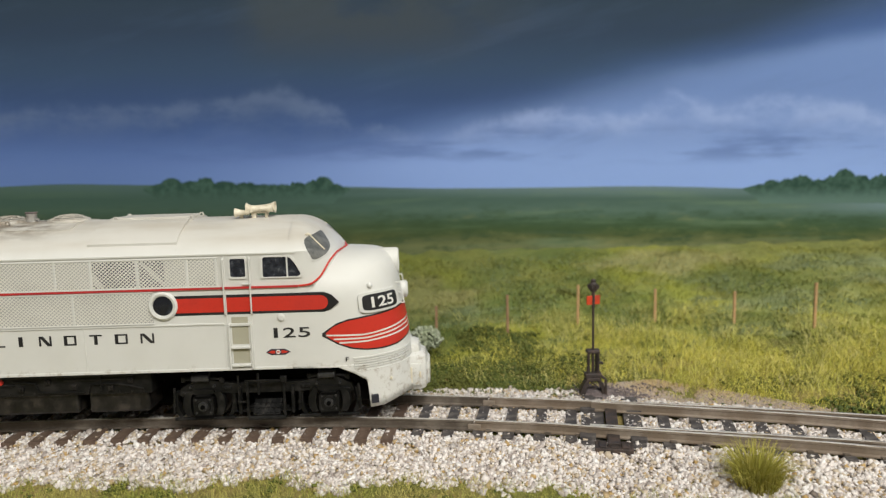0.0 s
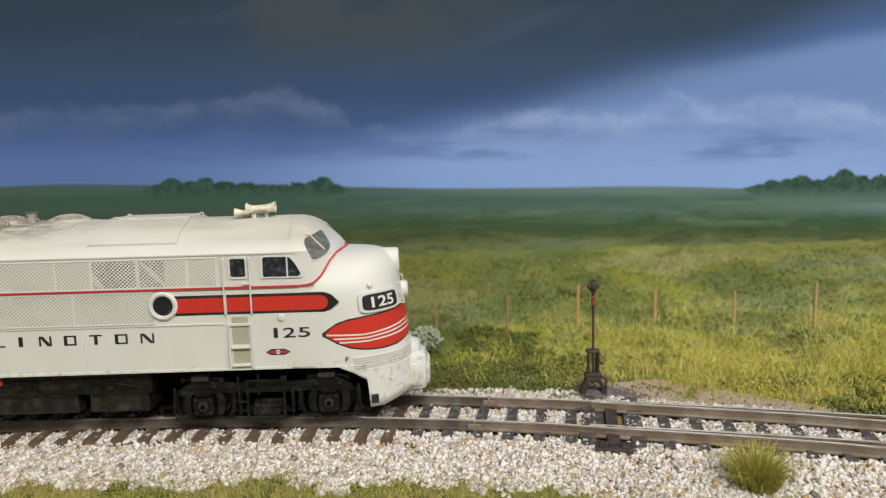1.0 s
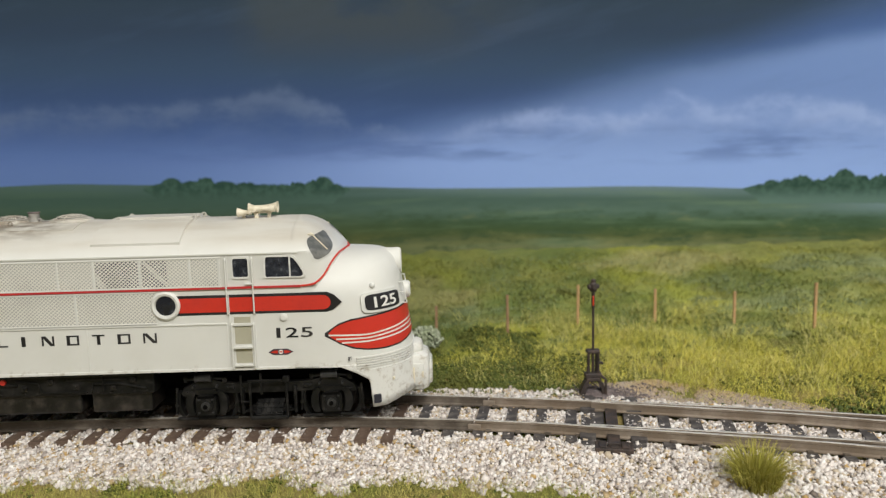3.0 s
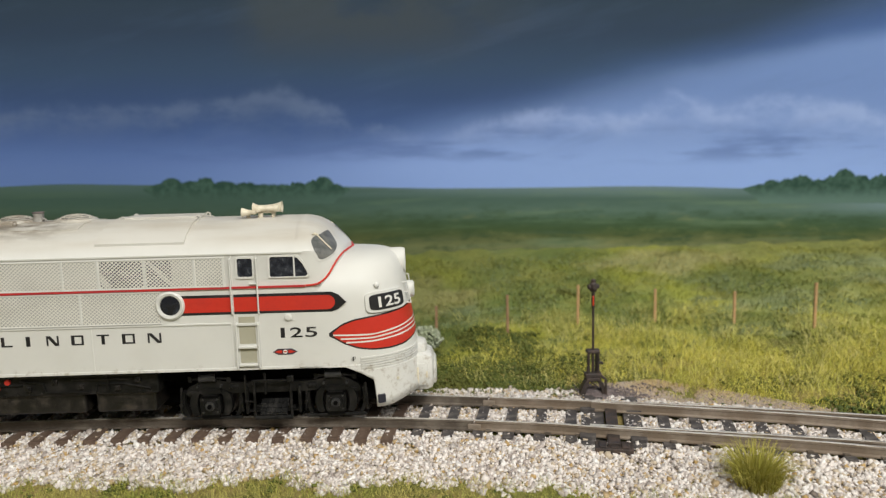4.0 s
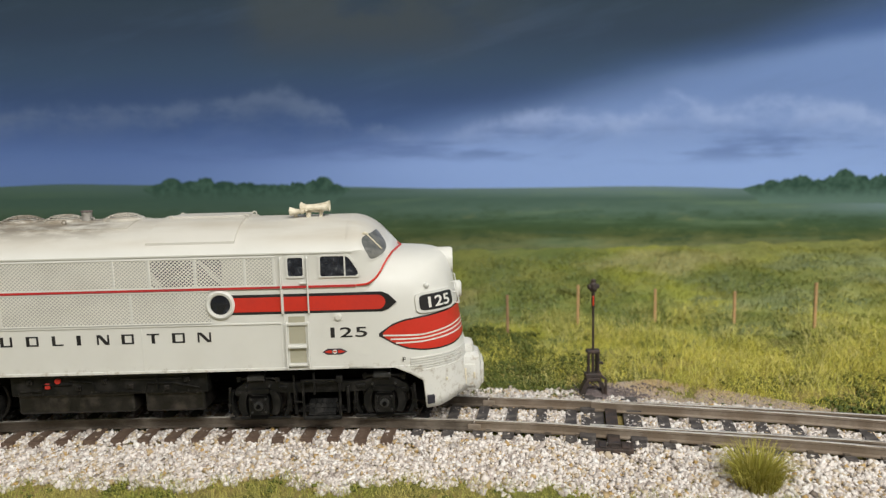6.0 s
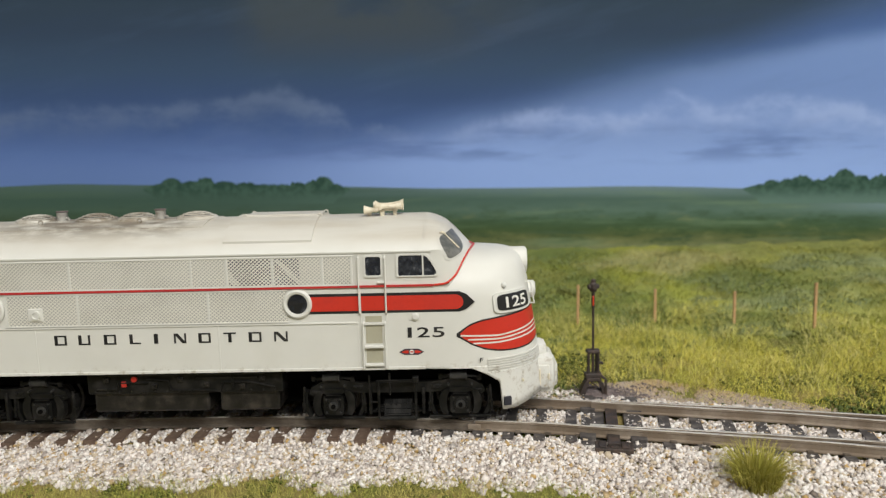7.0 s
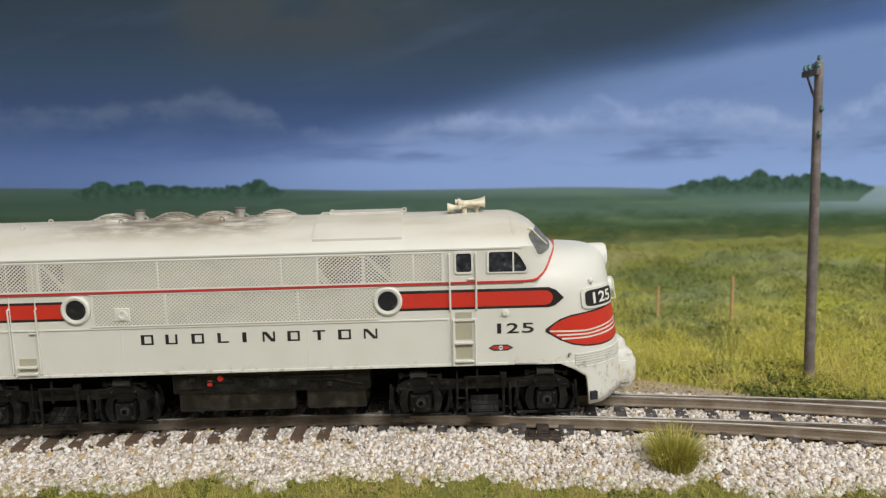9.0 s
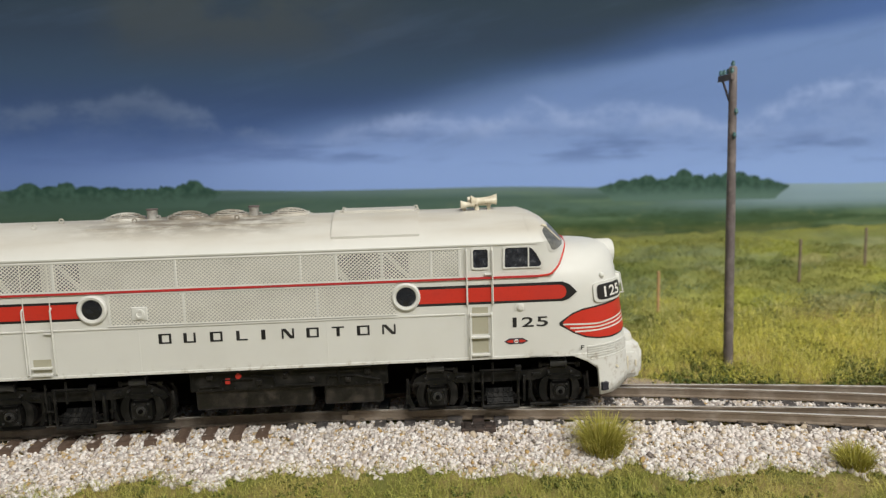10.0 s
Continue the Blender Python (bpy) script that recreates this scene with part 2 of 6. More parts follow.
SMOKED = worn("smoked_lavender_glass", (0.045, 0.045, 0.07, 1), (0.10, 0.10, 0.13, 1), 0.3, spot=0.15)
TANK = worn("weathered_tank_black", (0.006, 0.0055, 0.005, 1), (0.055, 0.044, 0.035, 1), 0.42, spot=0.3, grain=2.6, lo=0.48, hi=0.8, relief=0.25)
WHEELSTEEL = worn("wheel_steel", (0.03, 0.027, 0.025, 1), (0.018, 0.016, 0.014, 1), 0.45, 0.5)
STACKGREY = worn("grey_metal", (0.50, 0.49, 0.46, 1), (0.2, 0.18, 0.16, 1), 0.42, 0.3, spot=0.4)
BADGEBLUE = worn("navy_emblem", (0.045, 0.035, 0.05, 1), (0.08, 0.06, 0.08, 1), 0.45)
RAILSIDE = worn("rusty_rail_side", (0.10, 0.08, 0.062, 1), (0.22, 0.185, 0.15, 1), 0.6, 0.2, spot=0.18, grain=1.5)
POINTSIDE = worn("brown_point_rail_side", (0.19, 0.145, 0.105, 1), (0.31, 0.26, 0.21, 1), 0.6, 0.15, spot=0.18, grain=1.5)
RAILTOP = worn("polished_rail_head", (0.62, 0.58, 0.52, 1), (0.30, 0.255, 0.21, 1), 0.42, 0.4, spot=0.1)
TIE = worn("dark_tie_plastic", (0.05, 0.044, 0.043, 1), (0.13, 0.115, 0.105, 1), 0.7, spot=0.35, grain=1.6)
TIEBROWN = worn("brown_tie_plastic", (0.095, 0.06, 0.042, 1), (0.17, 0.12, 0.09, 1), 0.65, spot=0.35, grain=1.6)
STONE = stone_mix()
EARTH = earth()
SKY, LAND, WOODS = painted_sky(), painted_land(), painted_leaf()
FENCE = worn("orange_post_wood", (0.56, 0.33, 0.16, 1), (0.38, 0.25, 0.13, 1), 0.75, spot=0.3)
FENCEDARK = worn("brown_post_wood", (0.34, 0.20, 0.11, 1), (0.22, 0.13, 0.075, 1), 0.75, spot=0.3)
FENCEGREY = worn("grey_post_wood", (0.24, 0.18, 0.13, 1), (0.14, 0.11, 0.08, 1), 0.8, spot=0.3)
POLE = worn("brown_pole_wood", (0.135, 0.112, 0.11, 1), (0.24, 0.205, 0.20, 1), 0.6, spot=0.25, grain=1.0)
INSULATOR = worn("green_glass_insulator", (0.10, 0.21, 0.21, 1), (0.05, 0.11, 0.11, 1), 0.2)
IRON = worn("sooty_iron", (0.05, 0.04, 0.036, 1), (0.11, 0.075, 0.06, 1), 0.6, 0.3, spot=0.4)
TARGETRED = worn("red_target_enamel", (0.62, 0.06, 0.015, 1), (0.42, 0.05, 0.02, 1), 0.4, spot=0.3)
GRASS = blade("olive_static_grass", [(0.0, srgb(150, 152, 66)), (0.35, srgb(176, 174, 88)), (0.6, srgb(132, 142, 60)), (0.8, srgb(196, 188, 108)), (1.0, srgb(112, 126, 54))], srgb(196, 184, 108))
FARGRASS = blade("meadow_static_grass", [(0.0, srgb(216, 208, 84)), (0.35, srgb(236, 222, 110)), (0.6, srgb(190, 192, 80)), (0.8, srgb(246, 230, 138)), (1.0, srgb(160, 170, 70))], srgb(208, 204, 96))
SHORTGRASS = field_cover("field_static_grass", 0.9)
TUFT = blade("tuft_grass", [(0.0, srgb(164, 158, 70)), (0.4, srgb(186, 178, 90)), (0.7, srgb(138, 138, 54)), (1.0, srgb(208, 194, 114))], srgb(174, 168, 78))
STRAW = blade("straw_grass", [(0.0, srgb(214, 204, 128)), (0.5, srgb(196, 192, 110)), (1.0, srgb(226, 212, 150))], srgb(206, 200, 120))
CRIMSON = worn("red_line_paint", (0.50, 0.03, 0.03, 1), (0.40, 0.03, 0.035, 1), 0.42)
FOAM = blade("dark_ground_foam", [(0.0, srgb(78, 88, 38)), (0.4, srgb(104, 110, 48)), (0.7, srgb(66, 82, 42)), (1.0, srgb(124, 126, 62))], srgb(96, 96, 44))
FOAMGREY = blade("sage_ground_foam", [(0.0, srgb(112, 130, 98)), (0.4, srgb(136, 148, 116)), (0.7, srgb(96, 118, 82)), (1.0, srgb(152, 160, 130))], srgb(116, 132, 88))
SOOT = worn("sooty_grit", (0.115, 0.09, 0.09, 1), (0.22, 0.18, 0.17, 1), 0.8, spot=0.4)
DIRT = blade("dry_earth_grit", [(0.0, srgb(172, 158, 140)), (0.4, srgb(156, 144, 138)), (0.7, srgb(192, 172, 136)), (1.0, srgb(126, 110, 108))], srgb(188, 160, 108))
PLASTER = worn("room_paint", (0.55, 0.53, 0.5, 1), (0.5, 0.48, 0.45, 1), 0.8, grain=0.05, spot=0.002)
FLOORING = worn("room_carpet", (0.16, 0.14, 0.12, 1), (0.10, 0.09, 0.08, 1), 0.95, grain=0.3, spot=0.01)
FASCIA = worn("fascia_board", (0.05, 0.07, 0.05, 1), (0.04, 0.05, 0.04, 1), 0.6)


def glass():
    n = Nodes("window_glass")
    d = n.noise(0.5, detail=5.0)
    c = n.mix(n.step(d, 0.45, 0.75, 0, 0.5), (0.012, 0.014, 0.02, 1), (0.09, 0.10, 0.12, 1))
    return n.done(c, n.step(d, 0.4, 0.7, 0.06, 0.3), 0.0, 0.6)


GLASS = glass()
DUSTYGLASS = worn("dusty_windshield_glass", (0.075, 0.08, 0.08, 1), (0.20, 0.20, 0.185, 1), 0.35, grain=2.5, spot=0.3, lo=0.35, hi=0.7)


# ---- mesh helpers (millimetres in, metres out) ----
def part(name, bm, material, parent=None, label="", smooth=False):
    """Links a bmesh as one mesh object under a thing or a part."""
    bmesh.ops.scale(bm, vec=(MM, MM, MM), verts=bm.verts)
    bmesh.ops.recalc_face_normals(bm, faces=bm.faces)
    me = bpy.data.meshes.new(name)
    bm.to_mesh(me)
    bm.free()
    me.materials.append(material)
    if smooth:
        me.shade_smooth()
        me.set_sharp_from_angle(angle=radians(38))
    ob = new(name, me)
    ob.parent = parent
    if label:
        tagged(ob, label)
    return ob


def soup(name, verts, counts, index, material, parent=None):
    """A mesh from arrays: verts in mm, faces of one size."""
    me = bpy.data.meshes.new(name)
    n = len(index) // counts
    me.vertices.add(len(verts)), me.loops.add(len(index)), me.polygons.add(n)
    me.vertices.foreach_set("co", (np.asarray(verts) * MM).astype(np.float32).ravel())
    me.loops.foreach_set("vertex_index", np.asarray(index, dtype=np.int32))
    me.polygons.foreach_set("loop_start", np.arange(0, len(index), counts, dtype=np.int32))
    me.update(calc_edges=True)
    me.materials.append(material)
    ob = new(name, me)
    ob.parent = parent
    return ob


def box(bm, x0, x1, y0, y1, z0, z1, bevel=0.0):
    m = Matrix.LocRotScale(((x0 + x1) / 2, (y0 + y1) / 2, (z0 + z1) / 2), None, (abs(x1 - x0), abs(y1 - y0), abs(z1 - z0)))
    made = bmesh.ops.create_cube(bm, size=1, matrix=m)
    if bevel:
        edges = {e for v in made["verts"] for e in v.link_edges}
        bmesh.ops.bevel(bm, geom=list(edges), offset=bevel, segments=2, profile=0.5, affect="EDGES")
    return bm


def rod(bm, a, b, r, r2=None, sides=8):
    a, b = Vector(a), Vector(b)
    m = Matrix.Translation((a + b) / 2) @ (b - a).to_track_quat("Z", "Y").to_matrix().to_4x4()
    bmesh.ops.create_cone(bm, cap_ends=True, segments=sides, radius1=r, radius2=r if r2 is None else r2, depth=(b - a).length, matrix=m)
    return bm


def bent(bm, points, r, sides=6):
    for a, b in zip(points, points[1:]):
        rod(bm, a, b, r, sides=sides)
    return bm


def prism(bm, outline, y0, y1):
    """Outline in x, z pulled from y0 to y1."""
    a = [bm.verts.new((x, y0, z)) for x, z in outline]
    b = [bm.verts.new((x, y1, z)) for x, z in outline]
    bm.faces.new(a), bm.faces.new(b[::-1])
    for i in range(len(a)):
        j = (i + 1) % len(a)
        bm.faces.new((a[i], b[i], b[j], a[j]))
    return bm


def lathe(bm, profile, centre=(0, 0, 0), sides=24):
    """Rings of radius, height round the z axis."""
    rings = [[bm.verts.new((centre[0] + r * math.cos(2 * math.pi * k / sides), centre[1] + r * math.sin(2 * math.pi * k / sides), centre[2] + h))
              for k in range(sides)] for r, h in profile]
    for p, q in zip(rings, rings[1:]):
        for k in range(sides):
            bm.faces.new((p[k], p[(k + 1) % sides], q[(k + 1) % sides], q[k]))
    bm.faces.new(rings[0][::-1]), bm.faces.new(rings[-1])
    return bm


B = bmesh.new

# ---- the line of the track ----
SLOPES = [(-400, 0.22), (-250, 0.13), (-150, 0.055), (-100, 0.008), (-59, -0.04), (-28, -0.09), (0, -0.15), (25, -0.185), (50, -0.20), (80, -0.235), (110, -0.27), (140, -0.305), (200, -0.36), (400, -0.5)]
GX = np.arange(-400.0, 400.5, 1.0)
GS = np.interp(GX, [s[0] for s in SLOPES], [s[1] for s in SLOPES])
GY = np.concatenate([[0], np.cumsum((GS[1:] + GS[:-1]) / 2)])
GY += 179.8 + 8.62 - GY[341]


def line_y(x):
    return np.interp(x, GX, GY)


def line_s(x):
    return np.interp(x, GX, GS)


def beside(x, off):
    """The point that lies off mm beyond the centre line at x."""
    s = float(line_s(x))
    k = 1 / math.sqrt(1 + s * s)
    return x - s * k * off, float(line_y(x)) + k * off


def fork(x):
    """How far the second route has left the first."""
    return float(np.interp(x, [28, 40, 70, 90, 115, 140, 200, 400], [0.0, 0.95, 1.9, 2.5, 4.2, 6.0, 12.0, 50.0]))


def away(x, y):
    s = line_s(x)
    return (y - line_y(x)) / np.sqrt(1 + s * s)


def lumps(x, y, scale, seed=0.0):
    return np.array([noise.fractal(Vector((a * scale, b * scale, seed)), 1.0, 2.0, 3) for a, b in zip(np.ravel(x), np.ravel(y))]).reshape(np.shape(x))


FALL_D = [-400, -120, -60, -34, -22, -15, 15, 21, 27, 40, 60, 80, 100, 118, 135, 200]
FALL_Z = [-14, -11, -9, -7.8, -5.6, -3.7, -3.7, -5.2, -4.4, -1.0, 2.5, 6.2, 14.5, 23, 28, 30]


def ground_z(x, y):
    d = away(x, y)
    z = np.interp(d, FALL_D, FALL_Z)
    # behind the fence the land climbs evenly to the backdrop
    y0 = line_y(x) + 70
    u = np.clip((y - y0) / np.maximum(300 - y0, 20), 0, 1)
    return np.where(d > 70, 4.6 + (25.0 - 4.6) * u ** 1.3, z)


def ground_top(x, y):
    """The ground with its hummocks."""
    d = away(x, y)
    amp = np.clip((np.abs(d) - 18) / 25, 0, 1)
    return ground_z(x, y) + amp * (lumps(x, y, 0.05) * 1.3 + lumps(x, y, 0.25, 3.0) * 0.45) + np.clip((d - 45) / 20, 0, 1) * lumps(x, y, 0.11, 17.0) * 1.3


# ---- ground ----
def build_ground():
    xs = np.concatenate([np.arange(-700, -160, 30), np.arange(-160, 260, 2.5), np.arange(260, 701, 30)])
    ys = np.concatenate([np.arange(-40, 120, 20), np.arange(120, 303, 2.0)])
    X, Y = np.meshgrid(xs, ys)
    Z = ground_top(X, Y)
    nx, ny = len(xs), len(ys)
    i = np.arange(nx * ny).reshape(ny, nx)
    quads = np.stack([i[:-1, :-1], i[:-1, 1:], i[1:, 1:], i[1:, :-1]], -1).reshape(-1)
    ob = soup("ground", np.stack([X, Y, Z], -1).reshape(-1, 3), 4, quads, EARTH)
    ob.data.shade_smooth()
    tagged(ob, "sculpted layout ground of brown earth and green turf", "ground", kind="structure")


build_ground()


def build_backdrop():
    bm = B()
    path = [(-700, 60), (-640, 180), (-540, 262), (-400, 296)] + [(x, 300) for x in range(-300, 401, 50)] + [(500, 296), (600, 262), (680, 180), (720, 60)]
    rows = [[bm.verts.new((x, y + o, z)) for x, y in path] for o, z in ((0, -40), (0, 420), (3, 420), (3, -40))]
    for p, q in zip(rows, rows[1:] + rows[:1]):
        for k in range(len(path) - 1):
            bm.faces.new((p[k], p[k + 1], q[k + 1], q[k]))
    bm.faces.new([r[0] for r in rows]), bm.faces.new([r[-1] for r in rows])
    back = tagged(part("backdrop", bm, SKY), "hand-painted backdrop of storm sky, hazy fields and woods", "backdrop", kind="structure")
    # fields up to the horizon, a coat of paint on the board
    def coat(name, cols, lows, highs, y, mat, label):
        pts = [(x, y, z) for x, z in zip(cols, lows)] + [(x, y, z) for x, z in zip(cols, highs)]
        n = len(cols)
        index = [k for i in range(n - 1) for k in (i, i + 1, n + i + 1, n + i)]
        return tagged(soup(name, np.array(pts), 4, index, mat, back), label)

    xs = np.arange(-298.0, 398.1, 2.0)
    edge = [52.0 - 0.024 * x + 1.6 * noise.fractal(Vector((x * 0.011, 3.3, 0)), 1.0, 2.0, 2) for x in xs]
    coat("painted_fields", xs, [-20] * len(xs), edge, 299.95, LAND, "painted hazy green fields")
    west = [(-119, 2.2, 4), (-112, 4.4, 5), (-104, 3.2, 5), (-98, 4.6, 4.5), (-90, 3.0, 6), (-81, 2.6, 5), (-73, 1.8, 5), (-65, 1.6, 4), (-60, 2.6, 4), (-53, 3.4, 4), (-49, 5.0, 4.5), (-43, 2.4, 4)]
    east = [(131, 1.8, 5), (138, 3.4, 4.5), (144, 3.8, 4), (150, 5.2, 6), (158, 3.6, 5), (163, 5.0, 5), (168, 8.0, 5.5), (175, 5.4, 5), (183, 5.6, 5), (190, 6.2, 5), (196, 6.6, 6), (203, 4.8, 5), (210, 3.2, 5), (217, 1.8, 4)]
    for x0, x1, crowns in ((-124, -38, west), (126, 222, east)):
        cols = np.arange(x0, x1, 0.3)
        tops, feet = [], []
        for x in cols:
            fade = min(1.0, (x - x0) / 7, (x1 - x) / 7)
            h = max([hh * math.sqrt(max(0.0, 1 - ((x - cx) / r) ** 2)) for cx, hh, r in crowns] + [1.6])
            h += 0.8 * noise.fractal(Vector((x * 0.8, x0, 0)), 1.0, 2.0, 4)
            tops.append(51.4 - 0.024 * x + fade * h)
            feet.append(45.0 - 0.024 * x + 0.3 * noise.fractal(Vector((x * 0.3, x0, 7)), 1.0, 2.0, 2) + 5.6 * (1 - fade) ** 0.7)
        coat("painted_wood", cols, feet, tops, 299.9, WOODS, "painted dark green wood on the horizon")


build_backdrop()


def slab(name, mat, dims, label, cat):
    bm = B()
    box(bm, *dims)
    return tagged(part(name, bm, mat), label, cat, kind="structure")


# the room round the layout
slab("layout_deck", FASCIA, (-720, 720, -44, 306, -70, -18), "dark board deck that carries the layout", "deck")
slab("floor", FLOORING, (-1000, 1000, -1150, 330, -800, -760), "dark carpet of the layout room", "floor")
slab("ceiling", PLASTER, (-1000, 1000, -1150, 330, 1180, 1220), "white painted ceiling", "ceiling")
slab("wall_north", PLASTER, (-1000, 1000, 330, 370, -800, 1220), "plain painted wall behind the layout", "wall")
slab("wall_south", PLASTER, (-1000, 1000, -1190, -1150, -800, 1220), "plain painted wall of the layout room", "wall")
slab("wall_west", PLASTER, (-1040, -1000, -1190, 370, -800, 1220), "plain painted wall of the layout room", "wall")
slab("wall_east", PLASTER, (1000, 1040, -1190, 370, -800, 1220), "plain painted wall of the layout room", "wall")


# ---- track ----
RAIL = [(-0.95, -2.5), (0.95, -2.5), (0.95, -2.2), (0.25, -1.95), (0.25, -0.75), (0.42, -0.6), (0.42, -0.06), (-0.42, -0.06), (-0.42, -0.6), (-0.25, -0.75), (-0.25, -1.95), (-0.95, -2.2)]


def rail(parent, x0, x1, offset, taper=0.0, side=None):
    """One rail along the line, from x0 to x1; offset is a function of x."""
    xs = np.linspace(x0, x1, max(2, int((x1 - x0) / 5)))
    bm = B()
    rings = []
    for x in xs:
        f = min(1.0, 0.35 + (x - x0) / taper) if taper else 1.0
        rings.append([bm.verts.new((*beside(x, offset(x) + w * f), h)) for w, h in RAIL])
    for p, q in zip(rings, rings[1:]):
        for k in range(len(RAIL)):
            j = (k + 1) % len(RAIL)
            bm.faces.new((p[k], p[j], q[j], q[k]))
    bm.faces.new(rings[0]), bm.faces.new(rings[-1][::-1])
    ob = part("rail", bm, side or RAILSIDE, parent)
    bm = B()
    rings = []
    for x in xs:
        f = min(1.0, 0.35 + (x - x0) / taper) if taper else 1.0
        rings.append([bm.verts.new((*beside(x, offset(x) + w * f), h)) for w, h in ((-0.40, -0.06), (-0.33, 0.0), (0.33, 0.0), (0.40, -0.06))])
    for p, q in zip(rings, rings[1:]):
        for k in range(3):
            bm.faces.new((p[k], p[k + 1], q[k + 1], q[k]))
    part("rail_head", bm, RAILTOP, ob, "worn shiny rail top")
    return ob


def build_track():
    track = tagged(new("track"), "weathered nickel-silver rails on dark plastic ties", "railway track")
    g = 8.62
    rail(track, -390, 8.0, lambda x: -g)
    rail(track, -390, 10.0, lambda x: g)
    rail(track, 8.4, 380, lambda x: -g - fork(x), side=POINTSIDE)
    rail(track, 10.4, 380, lambda x: g, side=POINTSIDE)
    rail(track, 37, 380, lambda x: g - max(0.85, fork(x)), 26.0, POINTSIDE)
    rail(track, 42, 380, lambda x: -g + max(0.0, 0.85 - fork(x)), 26.0, POINTSIDE)
    # joiners
    for x, o in ((8.2, -g), (10.2, g)):
        bm = B()
        box(bm, -1.6, 1.6, -0.75, 0.75, -2.55, -0.9, 0.2)
        j = part("rail_joiner", bm, POINTSIDE, track)
        s = math.degrees(math.atan(float(line_s(x))))
        px, py = beside(x, o)
        j.matrix_basis = pose(px * MM, py * MM, 0, 0, 0, s)
    # ties: the shared meshes, laid square to the line
    bm = B()
    box(bm, -1.5, 1.5, -17.0, 15.2, -4.9, -2.4, 0.12)
    first = part("tie", bm, TIEBROWN, track)
    bm = B()
    box(bm, -1.4, 1.4, -13.2, 15.5, -4.6, -2.45, 0.12)
    dark = part("tie", bm, TIE, track)
    x, k, laid = -300.0, 0, False
    while x < 300:
        me = first if x < -8 else dark
        if k == 0:
            ob = first
        elif me is dark and not laid:
            ob, laid = dark, True
        else:
            ob = new("tie", me.data)
        ob.parent = track
        s = math.degrees(math.atan(float(line_s(x))))
        px, py = beside(x, -min(fork(x) / 2, 4.0))
        if abs(x - 44) > 4.5:
            ob.matrix_basis = pose(px * MM, py * MM, random.uniform(-0.12, 0.1) * MM, 0, 0, s + random.uniform(-0.7, 0.7))
        else:
            ob.matrix_basis = pose(px * MM, (py + 4.0) * MM, -0.0002, 0, 0, s)
        # the step is wider over flex track
        x += (7.0 if x < -8 else 7.6)
        k += 1
    # spike plates on the near rail, and the throw bar with its long ties
    bm = B()
    for x in np.arange(-200, 230, 7.3):
        for o in (-g - fork(x), g):
            px, py = beside(float(x), o)
            box(bm, px - 0.7, px + 0.7, py - 1.5, py + 1.5, -2.52, -2.05)
    tagged(part("tie_plate", bm, RAILSIDE, track), "small rusty tie plates", kind="stuff")
    bm = B()
    s = Matrix.Rotation(math.atan(float(line_s(42))), 4, "Z")
    px, py = beside(42.0, 0)
    box(bm, -1.5, 1.5, -15.5, 12.5, -3.0, -1.6, 0.1)
    box(bm, -4.4, 4.4, -17.2, -12.4, -4.6, -2.3, 0.2)
    for bx in (-2.6, 0.0, 2.6):
        box(bm, bx - 0.9, bx + 0.9, -16.6, -13.0, -2.4, -2.0, 0.15)
    box(bm, -2.4, 2.4, -14.2, -13.2, -2.6, -2.1)
    bm.transform(Matrix.Translation((px, py, 0)) @ s)
    part("throw_bar", bm, IRON, track, "dark throw bar under the point blades")
    bm = B()
    for o in (-6.0, 6.0):
        box(bm, o - 1.6, o + 1.6, -14.6, 20.0, -4.6, -2.52, 0.15)
        box(bm, o - 1.9, o + 1.9, 6.9, 10.6, -2.6, -1.7, 0.1)
        box(bm, o - 1.9, o + 1.9, -11.8, -8.4, -2.6, -1.7, 0.1)
    bm.transform(Matrix.Translation((px, py, 0)) @ s)
    part("head_block", bm, TIE, track, "long dark ties under the points")
    bm = B()
    rod(bm, (-5.5, -4.2, -1.9), (3.0, -4.4, -1.9), 0.45)
    bm.transform(Matrix.Translation((px, py, 0)) @ s)
    part("blade_rod", bm, STACKGREY, track)
    return track


build_track()


# ---- ballast, grass, foam ----
CUBE = np.array([(a, b, c) for c in (-1, 1) for b in (-1, 1) for a in (-1, 1)], float) * 0.5
CUBE_F = np.array([0, 2, 3, 1, 4, 5, 7, 6, 0, 1, 5, 4, 2, 6, 7, 3, 0, 4, 6, 2, 1, 3, 7, 5])


def turns(n, rng):
    q = rng.normal(size=(n, 4))
    q /= np.linalg.norm(q, axis=1)[:, None]
    w, x, y, z = q.T
    return np.stack([1 - 2 * (y * y + z * z), 2 * (x * y - w * z), 2 * (x * z + w * y), 2 * (x * y + w * z), 1 - 2 * (x * x + z * z), 2 * (y * z - w * x),
                     2 * (x * z - w * y), 2 * (y * z + w * x), 1 - 2 * (x * x + y * y)], -1).reshape(n, 3, 3)


def stones(name, pts, sizes, material, rng, parent=None):
    n = len(pts)
    v = CUBE[None] * rng.uniform(0.65, 1.35, (n, 1, 3)) + rng.uniform(-0.2, 0.2, (n, 8, 3))
    v[:, 4:, :2] *= rng.uniform(0.45, 0.95, (n, 1, 2))
    v = np.einsum("nij,nkj->nki", turns(n, rng), v) * sizes[:, None, None] + pts[:, None]
    index = (CUBE_F[None] + 8 * np.arange(n)[:, None]).ravel()
    return soup(name, v.reshape(-1, 3), 4, index, material, parent)


